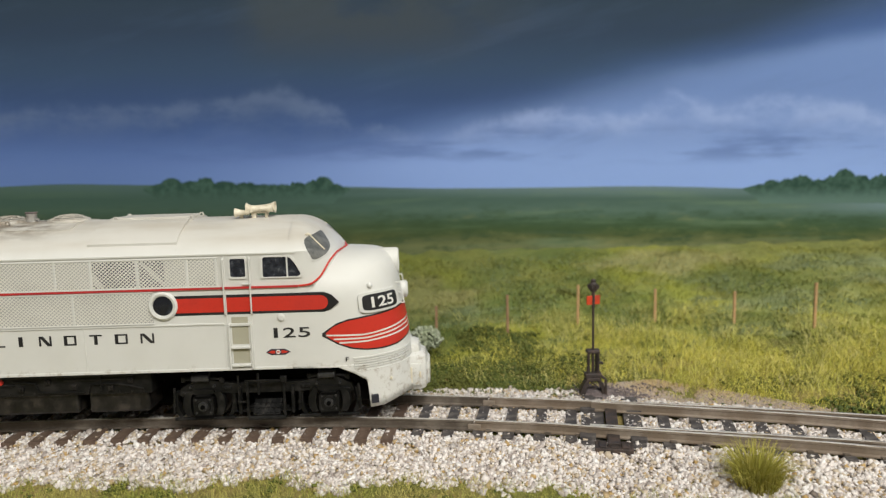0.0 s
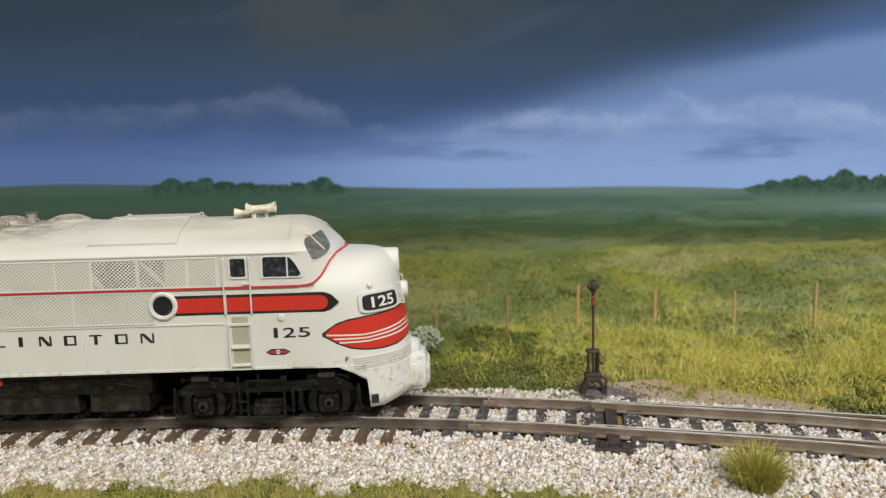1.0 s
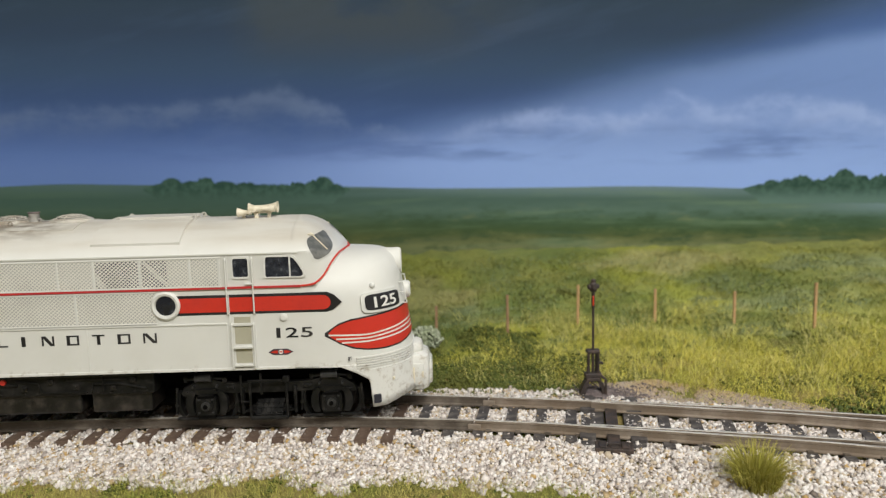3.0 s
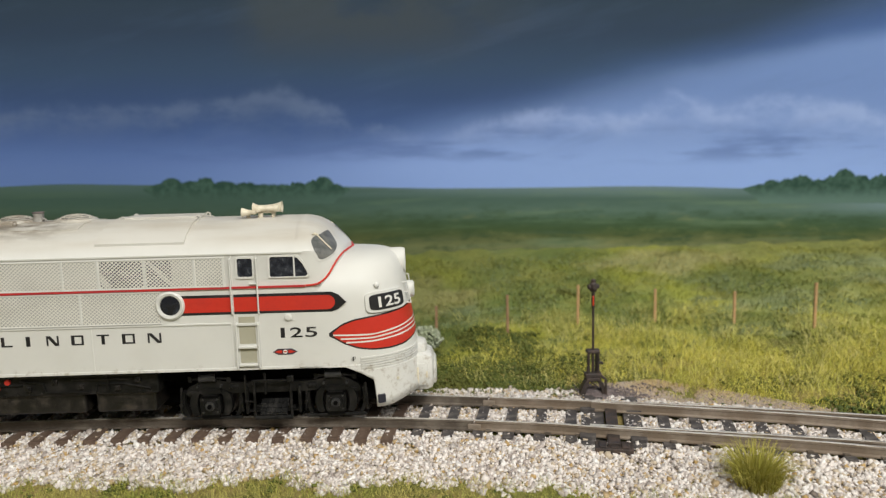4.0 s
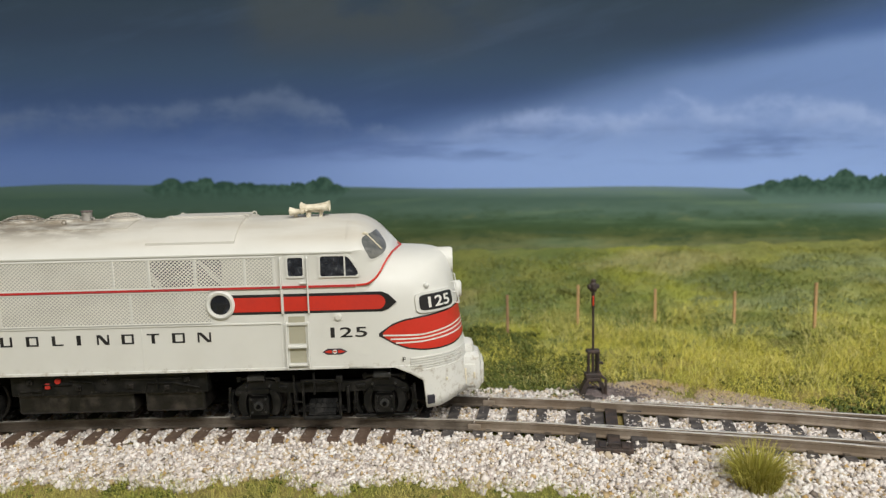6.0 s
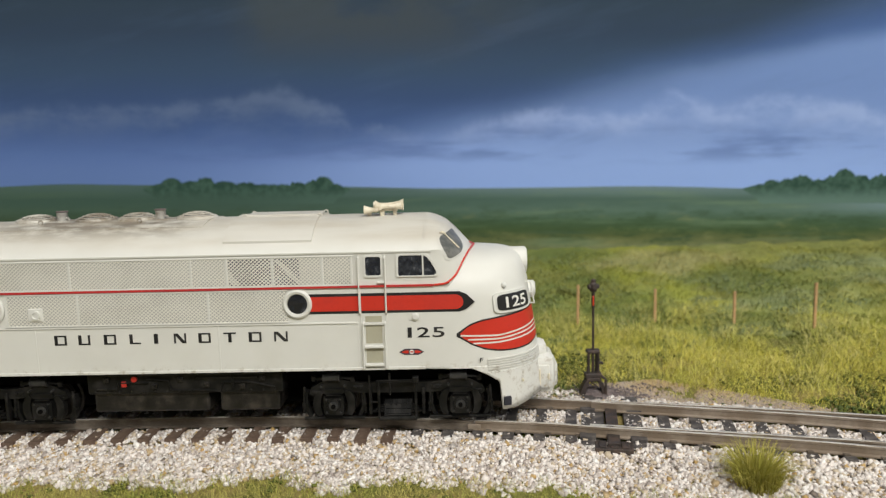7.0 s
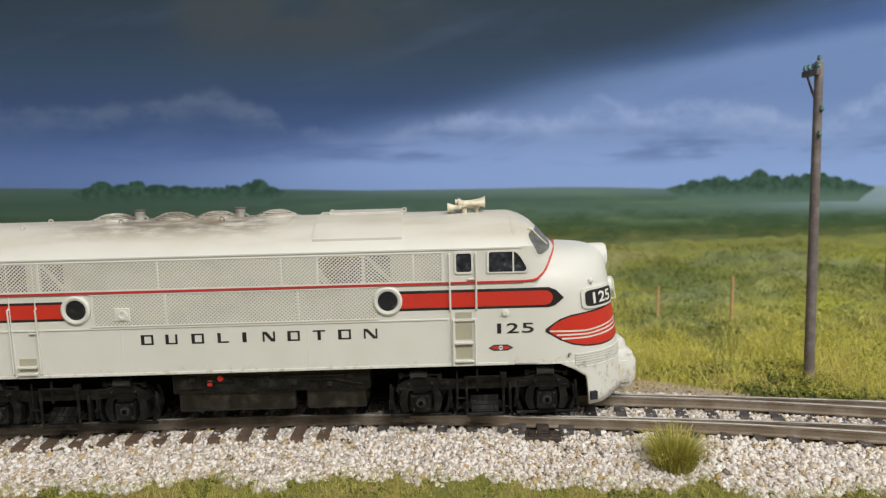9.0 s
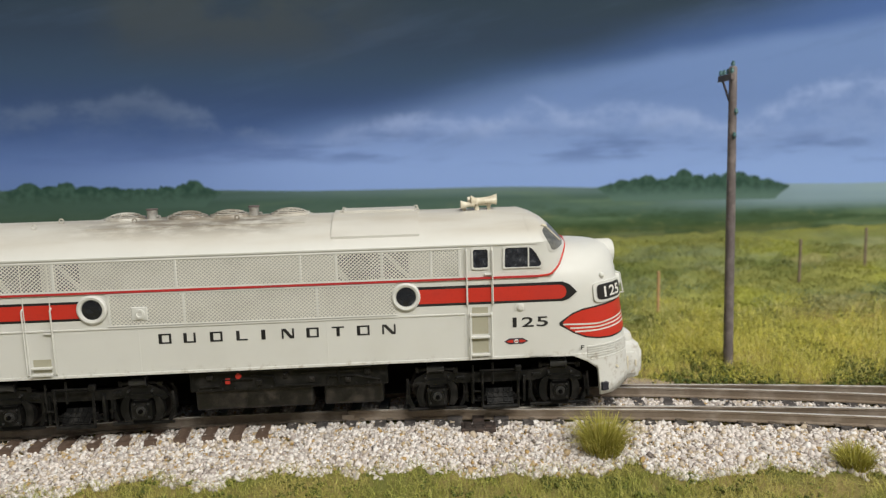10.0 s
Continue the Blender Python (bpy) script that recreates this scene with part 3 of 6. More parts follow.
def blades(name, pts, length, lean, width, material, rng, ways=None):
    """Thin tapered blades: root, bent middle, tip."""
    n = len(pts)
    a = rng.uniform(0, 2 * np.pi, n) if ways is None else ways
    dirn = np.stack([np.cos(a), np.sin(a), np.zeros(n)], 1)
    f = rng.uniform(0, 2 * np.pi, n)
    side = np.stack([np.cos(f), np.sin(f), np.zeros(n)], 1) * (width / 2)
    up = np.array([0, 0, 1.0])
    L, k = length[:, None], lean[:, None]
    mid = pts + L * 0.55 * (up * (1 - 0.25 * k) + dirn * 0.55 * k)
    tip = pts + L * (up * (1 - 0.62 * k) + dirn * 1.05 * k)
    v = np.stack([pts - side, pts + side, mid + side * 0.8, mid - side * 0.8, tip + side * 0.15, tip - side * 0.15], 1)
    index = (np.array([0, 1, 2, 3, 3, 2, 4, 5])[None] + 6 * np.arange(n)[:, None]).ravel()
    return soup(name, v.reshape(-1, 3), 4, index, material)


rng = np.random.default_rng(7)


def build_ballast():
    n = 125000
    x = rng.uniform(-135, 205, n)
    d = rng.uniform(-37, 28, n)
    ragged = lumps(x, d * 0, 0.06, 5.0) * 5 + lumps(x, d, 0.3, 8.0) * 2.5
    keep = (d > -32 + ragged) & (d < np.interp(x, [-10, 15, 33, 60, 95], [22, 25.5, 25, 21, 14]) + ragged * 0.7)
    x, d = x[keep], d[keep]
    s = line_s(x)
    k = 1 / np.sqrt(1 + s * s)
    px, py = x - s * k * d, line_y(x) + k * d
    z = np.interp(d, FALL_D, FALL_Z) + rng.uniform(-0.3, 0.4, len(x)) + np.where(d > 15, 0.8, 0.0) + np.interp(d, [-26, -18, -13, -12.4], [0.0, 0.45, 0.25, 0.0]) * (x > -2)
    size = rng.uniform(0.42, 0.92, len(x)) * np.where(rng.random(len(x)) < 0.12, 1.45, 1.0)
    inside = (d < 15.5) & (d > np.where(x > -5, -13.2, -17.2))
    size[inside] *= 0.85
    z[inside] = np.interp(d[inside], [-17.2, -15.6], [-3.9, -3.2]) + rng.uniform(-0.35, 0.35, inside.sum())
    # clear of the rails and of the throw of the points
    fk = np.array([fork(a) for a in x])
    clear = (np.abs(d - 8.62) > 1.4) & (np.abs(d + 8.62) > 1.4) & (np.abs(d + 8.62 + fk) > 1.4) & (np.abs(d - 8.62 + fk) > 1.4)
    clear &= ~((np.abs(x - 42) < 4) & inside & (d > -12))
    ob = stones("ballast", np.stack([px, py, z], 1)[clear], size[clear], STONE, rng)
    tagged(ob, "coarse white, tan and grey stone ballast", "ballast", kind="stuff")


build_ballast()


def scatter(n, x0, x1, d0, d1):
    x = rng.uniform(x0, x1, n)
    d = rng.uniform(d0, d1, n)
    s = line_s(x)
    k = 1 / np.sqrt(1 + s * s)
    return x, d, np.stack([x - s * k * d, line_y(x) + k * d], 1)


def build_grass():
    # short turf on the near side of the ballast
    x, d, p = scatter(70000, -140, 190, -78, -27)
    rag = lumps(x, d * 0, 0.06, 5.0) * 5 + lumps(x, d, 0.25, 2.0) * 3
    keep = (d < -30 + rag) & (lumps(x, d, 0.12, 2.0) > rng.uniform(-1.1, -0.1, len(x)))
    p = p[keep]
    pts = np.column_stack([p, ground_z(p[:, 0], p[:, 1]) - 0.2])
    ob = blades("turf", pts, rng.uniform(1.2, 3.6, len(p)), rng.uniform(0.3, 1.1, len(p)), 0.11, GRASS, rng)
    tagged(ob, "short olive-green static grass beside the ballast", "grass", kind="stuff")
    x, d, p = scatter(30000, -140, 190, -75, -28)
    keep = (d < -31 + lumps(x, d * 0, 0.06, 5.0) * 5 + lumps(x, d, 0.25, 2.0) * 4) & (lumps(x, d, 0.15, 4.0) > rng.uniform(0.1, 0.35, len(x)))
    pts = np.column_stack([p[keep], ground_z(p[keep][:, 0], p[keep][:, 1]) + rng.uniform(-0.2, 0.5, keep.sum())])
    ob = stones("turf_foam", pts, rng.uniform(0.25, 0.7, keep.sum()), FOAM, rng)
    tagged(ob, "dark green crumbled foam in the turf", "ground cover", kind="stuff")
    # tall meadow behind the track
    x, d, p = scatter(110000, -110, 260, 23, 92)
    thick = lumps(x, d, 0.035, 6.0) + np.interp(x, [-20, 15, 45, 70, 140], [-0.75, -0.55, -0.1, 0.2, 0.3]) + np.interp(d, [20, 27, 40, 62, 78, 92], [-0.5, 0.0, 0.3, 0.2, -0.3, -0.7])
    patch = (np.abs(x - 60) < 32) & (d < 33 - np.abs(x - 54) * 0.22)
    keep = (thick > rng.uniform(-0.3, 0.4, len(x))) & ~(patch & (rng.random(len(x)) < 0.86))
    p, d = p[keep], d[keep]
    pts = np.column_stack([p, ground_top(p[:, 0], p[:, 1]) - 0.3])
    ob = blades("meadow", pts, rng.uniform(2.6, 7.5, len(p)) * np.interp(d, [20, 45, 90], [0.7, 1.0, 0.6]), rng.uniform(0.4, 1.25, len(p)), 0.1, FARGRASS, rng)
    tagged(ob, "tall yellow-green static grass meadow", "grass", kind="stuff")
    x, d, p = scatter(9000, -20, 240, 26, 80)
    keep = lumps(x, d, 0.05, 31.0) + np.interp(x, [-20, 40, 80], [-0.4, 0.0, 0.15]) > 0.0
    keep &= ~((np.abs(x - 66) < 26) & (d < 32))
    p = p[keep]
    pts = np.column_stack([p, ground_top(p[:, 0], p[:, 1]) - 0.2])
    ob = blades("straw", pts, rng.uniform(4.0, 9.0, len(p)), rng.uniform(0.5, 1.3, len(p)), 0.13, STRAW, rng)
    tagged(ob, "pale straw-coloured strands in the meadow", "grass", kind="stuff")
    # short growth on the rising field
    x, d, p = scatter(140000, -110, 270, 30, 150)
    keep = (p[:, 1] < 295) & ((d > 55) | (x < 30)) & (lumps(x, d, 0.08, 14.0) > rng.uniform(-0.7, 0.25, len(x)))
    p = p[keep]
    pts = np.column_stack([p, ground_top(p[:, 0], p[:, 1]) - 0.2])
    ob = blades("field_grass", pts, rng.uniform(0.8, 2.6, len(p)), rng.uniform(0.3, 1.2, len(p)), 0.3, SHORTGRASS, rng)
    tagged(ob, "short green static grass on the rising field", "grass", kind="stuff")
    # low growth: foam of two greens
    x, d, p = scatter(60000, -110, 260, 21, 100)
    dens = lumps(x, d, 0.05, 9.0) + np.interp(x, [-20, 30, 50, 90], [0.4, 0.25, -0.1, 0.0]) * np.interp(d, [20, 50, 70], [1, 0.8, 0]) + np.interp(d, [21, 28, 50, 62, 100], [0.25, 0.05, -0.15, -0.5, -0.6]) + np.where((x > 78) & (d < 29), 0.3, 0.0)
    keep = (dens > rng.uniform(-0.05, 0.3, len(x))) & (p[:, 1] < 294) & ~((np.abs(x - 62) < 28) & (d < 32) & (rng.random(len(x)) < 0.92))
    pts = np.column_stack([p[keep], ground_top(p[keep][:, 0], p[keep][:, 1]) + rng.uniform(-0.2, 1.3, keep.sum()) * np.clip(dens[keep] + 0.3, 0, 1)])
    ob = stones("scrub", pts, rng.uniform(0.3, 0.85, keep.sum()), FOAM, rng)
    tagged(ob, "dark olive ground foam behind the track", "ground cover", kind="stuff")
    x, d, p = scatter(34000, -110, 42, 21, 66)
    hump = lumps(x, d, 0.06, 41.0)
    keep = hump + np.interp(x, [20, 42], [0.2, -0.45]) + np.interp(d, [21, 30, 50, 66], [0.2, 0.25, 0.0, -0.4]) > rng.uniform(-0.15, 0.35, len(x))
    pts = np.column_stack([p[keep], ground_top(p[keep][:, 0], p[keep][:, 1]) + rng.uniform(-0.2, 2.2, keep.sum()) * np.clip(hump[keep] + 0.35, 0, 1)])
    ob = stones("thicket", pts, rng.uniform(0.3, 0.75, keep.sum()), FOAM, rng)
    tagged(ob, "dark olive thicket of ground foam beside the track", "ground cover", kind="stuff")
    x, d, p = scatter(40000, -110, 260, 55, 130)
    dens = lumps(x, d, 0.04, 12.0) + np.interp(d, [55, 75, 95, 110], [-0.25, 0.1, 0.0, -0.1])
    keep = (dens > rng.uniform(0.0, 0.3, len(x))) & (p[:, 1] < 294)
    pts = np.column_stack([p[keep], ground_top(p[keep][:, 0], p[keep][:, 1]) - 0.1])
    ob = blades("sage_growth", pts, rng.uniform(0.6, 1.6, keep.sum()), rng.uniform(0.3, 1.2, keep.sum()), 0.3, FOAMGREY, rng)
    tagged(ob, "grey-green ground foam on the rising field", "ground cover", kind="stuff")
    # bare earth with grit round the switch stand
    x, d, p = scatter(30000, 26, 100, 19, 37)
    keep = (lumps(x, d, 0.12, 21.0) + 0.6 * lumps(x, d, 0.3, 23.0) > rng.uniform(-0.7, 0.3, len(x))) & (d < 35 - np.abs(x - 55) * 0.24)
    pts = np.column_stack([p[keep], ground_z(p[keep][:, 0], p[keep][:, 1]) + 0.1])
    ob = stones("earth_grit", pts, rng.uniform(0.25, 0.6, keep.sum()), DIRT, rng)
    tagged(ob, "dry brown and grey earth grit by the switch stand", "ground cover", kind="stuff")
    x, y = rng.normal(44.0, 5.5, 3000), rng.normal(199.5, 2.8, 3000)
    pts = np.column_stack([x, y, ground_z(x, y) + 0.25 + 1.6 * np.exp(-((x - 42.4) ** 2 + (y - 200) ** 2) / 20)])
    ob = stones("soot_grit", pts, rng.uniform(0.3, 0.7, 3000), SOOT, rng)
    tagged(ob, "sooty dark grit heaped round the switch stand", "ground cover", kind="stuff")


build_grass()


def grass_tuft(x, y, z, radius, high, count, label):
    a, r = rng.uniform(0, 2 * np.pi, count), radius * 0.55 * np.sqrt(rng.random(count))
    pts = np.stack([x + r * np.cos(a), y + r * np.sin(a), np.full(count, z)], 1)
    lean = np.clip(0.08 + 0.48 * r / (radius * 0.55) + rng.normal(0, 0.15, count), 0.05, 1.1)
    ob = blades("grass_tuft", pts, high * rng.uniform(0.65, 1.1, count), lean, 0.2, TUFT, rng, a + rng.normal(0, 0.5, count))
    return tagged(ob, label, "grass tuft", "grass tufts in the ballast")


grass_tuft(66.6, 146.5, -7.2, 6.8, 11.8, 1000, "bushy olive-green grass tuft in the white ballast")
grass_tuft(119.5, 128.0, -7.6, 5.6, 7.0, 650, "low olive-green grass tuft at the ballast edge")


# ---- switch stand ----
def build_switch_stand():
    st = tagged(new("switch_stand"), "black iron switch stand with a red target", "switch stand")
    st.matrix_basis = pose(0.0424, 0.2005, -0.004)
    bm = B()
    box(bm, -4.6, 4.6, -3.2, 3.2, -1.8, -0.6, 0.4)
    for sx in (-1, 1):
        prism(bm, [(sx * 4.2, -1.4), (sx * 3.6, 2.0), (sx * 2.6, 4.2), (sx * 1.5, 5.0), (sx * 1.3, 3.9), (sx * 2.2, 2.4), (sx * 2.6, -1.4)], -1.6, 1.2)
    box(bm, -2.2, 2.2, -1.3, 1.3, 4.2, 5.6, 0.4)
    part("base", bm, IRON, st, "soot-stained cast base")
    bm = B()
    for sx, sy in ((-1.45, -0.7), (1.45, -0.7), (-1.2, 0.9), (1.2, 0.9)):
        rod(bm, (sx, sy, 5.5), (sx * 0.95, sy, 13.2), 0.38, sides=8)
    rod(bm, (0, 0, 5.5), (0, 0, 14.0), 0.42)
    box(bm, -1.9, 1.9, -1.2, 1.3, 12.6, 13.6, 0.25)
    box(bm, -2.4, 2.4, -1.4, 1.4, 5.4, 6.8, 0.3)
    box(bm, 1.8, 2.9, -0.5, 0.5, 9.3, 9.9)
    part("pedestal", bm, IRON, st)
    bm = B()
    bent(bm, [(2.2, -1.6, 6.2), (3.3, -1.9, 5.2), (3.4, -1.9, 1.2)], 0.35)
    part("hand_lever", bm, IRON, st)
    mast = new("mast")
    mast.parent = st
    bm = B()
    rod(bm, (0, 0, 12.5), (0, 0, 31.0), 0.34, sides=10)
    rod(bm, (0, 0, 25.8), (0, 0, 30.2), 0.5, sides=10)
    post = part("mast_rod", bm, IRON, mast)
    bm = B()
    box(bm, -2.1, 2.1, -0.22, 0.22, 26.8, 29.4, 0.12)
    part("target", bm, TARGETRED, mast, "red enamel target plate")
    bm = B()
    lathe(bm, [(0.5, 30.4), (1.05, 30.8), (1.15, 31.6), (1.1, 32.8), (0.7, 33.3), (0.75, 33.8), (0.35, 34.2)], sides=14)
    for a in range(4):
        c, s = math.cos(a * math.pi / 2 + 0.4), math.sin(a * math.pi / 2 + 0.4)
        rod(bm, (c * 0.8, s * 0.8, 32.0), (c * 1.55, s * 1.55, 32.0), 0.62, 0.72, sides=12)
    part("lamp", bm, IRON, mast, "small black switch lamp")
    return st, mast


stand, stand_mast = build_switch_stand()


# ---- fence posts ----
def fence_post(px, py, high, mat, label, lean=0.0):
    z = float(ground_z(np.array([px]), np.array([py]))[0]) - 1.0
    bm = B()
    box(bm, -0.42, 0.42, -0.42, 0.42, 0, high + 1.0, 0.12)
    for v in bm.verts:
        v.co.x += 0.05 * math.sin(v.co.z * 1.3)
    ob = part("fence_post", bm, mat)
    ob.matrix_basis = pose(px * MM, py * MM, z * MM, 0, lean, random.uniform(-12, 12))
    return tagged(ob, label, "fence post", "posts of the field fence")


POSTS = [(124.0, 235.0, 14.6, FENCE, "orange-brown wooden fence post in the meadow", 0.0), (99.0, 240.0, 11.5, FENCE, "weathered orange fence post in green growth", 0.0),
         (73.4, 245.0, 12.2, FENCE, "bright orange-brown wooden fence post", 0.0), (47.0, 248.0, 14.0, FENCE, "pale orange wooden fence post in the grass", 0.5),
         (21.8, 244.0, 14.0, FENCEDARK, "red-brown wooden fence post in dark growth", 0.0), (-3.0, 246.0, 10.5, FENCEDARK, "red-brown fence post among dark bushes", 0.5),
         (189.0, 245.0, 17.0, FENCEGREY, "grey weathered fence post on the rise", 0.0), (224.0, 252.0, 16.5, FENCEGREY, "dark brown wooden fence post on the rise", 0.0)]
for px, py, hi, mat, lab, ln in POSTS:
    fence_post(px, py, hi, mat, lab, ln)


# ---- telegraph pole ----
def build_pole():
    pole = tagged(new("telegraph_pole"), "dark brown wooden telegraph pole with green glass insulators", "telegraph pole")
    pole.matrix_basis = pose(0.1261, 0.1912, -0.001, 0, 0.0, 0)
    bm = B()
    lathe(bm, [(1.5, -3.0), (1.45, 10.0), (1.35, 45.0), (1.2, 78.0), (1.12, 90.0), (0.9, 90.4)], sides=14)
    for v in bm.verts:
        v.co.x += -0.0106 * v.co.z
    part("shaft", bm, POLE, pole, smooth=True)
    bm = B()
    box(bm, -0.6, 0.6, -2.0, 7.6, 86.4, 88.2, 0.15)
    bm.transform(Matrix.Translation((-1.9, 0, 0)) @ Matrix.Rotation(radians(-8), 4, "Z"))
    part("crossarm", bm, POLE, pole)
    bm = B()
    rod(bm, (-1.3, 5.0, 86.7), (-1.5, 0.9, 80.5), 0.35)
    part("arm_brace", bm, POLE, pole)
    spots = [(-2.1, -1.4, 88.3), (-1.6, 1.6, 88.3), (-1.2, 4.4, 88.3), (-0.8, 7.0, 88.3), (-1.0, 0.0, 90.4), (-0.5, -1.4, 76.5), (-0.9, -1.5, 69.5)]
    for sx, sy, sz in spots:
        bm = B()
        lathe(bm, [(0.3, -0.4), (0.3, 0.2), (0.58, 0.3), (0.6, 0.8), (0.42, 1.1), (0.46, 1.35), (0.2, 1.6)], (sx, sy, sz), 12)
        part("insulator", bm, INSULATOR, pole, smooth=True)
    bm = B()
    rod(bm, (-0.5, -1.9, 76.8), (-0.5, -0.4, 76.8), 0.4)
    rod(bm, (-0.9, -2.0, 69.8), (-0.9, -0.4, 69.8), 0.4)
    part("bracket", bm, IRON, pole)


build_pole()


# ---- bush of pale lichen behind the nose ----
def lichen(x, y, z, r, n):
    v = rng.normal(size=(n, 3))
    v /= np.linalg.norm(v, axis=1)[:, None]
    pts = np.array([x, y, z]) + v * np.array([r, r * 0.7, r * 0.65]) * rng.uniform(0.55, 1.0, (n, 1))
    return tagged(stones("lichen_bush", pts, rng.uniform(0.4, 1.0, n), LICHEN, rng), "pale grey-green lichen bush in dark growth", "bush")


LICHEN = blade("pale_lichen", [(0.0, srgb(160, 166, 146)), (0.5, srgb(182, 186, 168)), (1.0, srgb(128, 140, 112))], srgb(150, 158, 128))
lichen(-6.5, 228.0, 6.8, 5.6, 800)


# ---- locomotive ----
loco = tagged(new("locomotive"), "off-white model diesel locomotive with red stripes and black trucks", "locomotive")
SIDE = 18.6
ROOF = [(18.6, 43.6), (18.75, 44.2), (18.2, 44.9), (17.4, 45.9), (15.9, 47.3), (13.4, 48.7), (10.0, 50.1), (6.0, 51.0), (0.0, 51.5)]


def body_w(z):
    return float(np.interp(z, [r[1] for r in ROOF], [r[0] for r in ROOF])) if z > 43.6 else SIDE


NOSE_Z = [4, 15, 18, 25, 30, 36, 39, 40.6, 41.8, 42.4, 42.75]
NOSE_F = [90.5, 89.2, 88.8, 87.7, 87.0, 86.0, 85.2, 84.3, 82.4, 79.5, 75.0]
WID_Z = [4, 31, 34, 37, 39.5, 41, 42, 42.5, 42.75]
WID_W = [18.6, 18.6, 18.3, 17.1, 15.0, 12.6, 9.6, 6.0, 2.5]
CAB_Z = [30, 43, 45, 47, 49, 50.2, 51, 51.5]
CAB_F = [74.0, 71.6, 69.7, 67.9, 65.9, 63.9, 61.6, 60.2]


def nose_at(z, th, out=0.0):
    """On the nose at height z; th runs from the side, 0, to the front, 90, and on."""
    f, w, n = float(np.interp(z, NOSE_Z, NOSE_F)), float(np.interp(z, WID_Z, WID_W)), 2.3
    c, s = math.cos(radians(th)), math.sin(radians(th))
    x = 66 + (f - 66 + out) * s ** (2 / n)
    y = -(w + out) * math.copysign(abs(c) ** (2 / n), c)
    return (x, y, z)


def cab_at(z, th, out=0.0):
    f, w, n = float(np.interp(z, CAB_Z, CAB_F)), body_w(z), 2.9
    c, s = math.cos(radians(th)), math.sin(radians(th))
    return (60 + (f - 60 + out) * s ** (2 / n), -(w + out) * math.copysign(abs(c) ** (2 / n), c), z)


def ringed(bm, levels, at, back):
    """Rings of a rounded front, open at the back."""
    rings = []
    for z in levels:
        ths = [0.0] + [180 * k / 40 for k in range(1, 40)] + [180.0]
        pts = [at(z, t) for t in ths]
        pts = [(back, pts[0][1], z)] + pts + [(back, pts[-1][1], z)]
        rings.append([bm.verts.new(p) for p in pts])
    for p, q in zip(rings, rings[1:]):
        for k in range(len(p) - 1):
            bm.faces.new((p[k], p[k + 1], q[k + 1], q[k]))
    bm.faces.new(rings[-1])


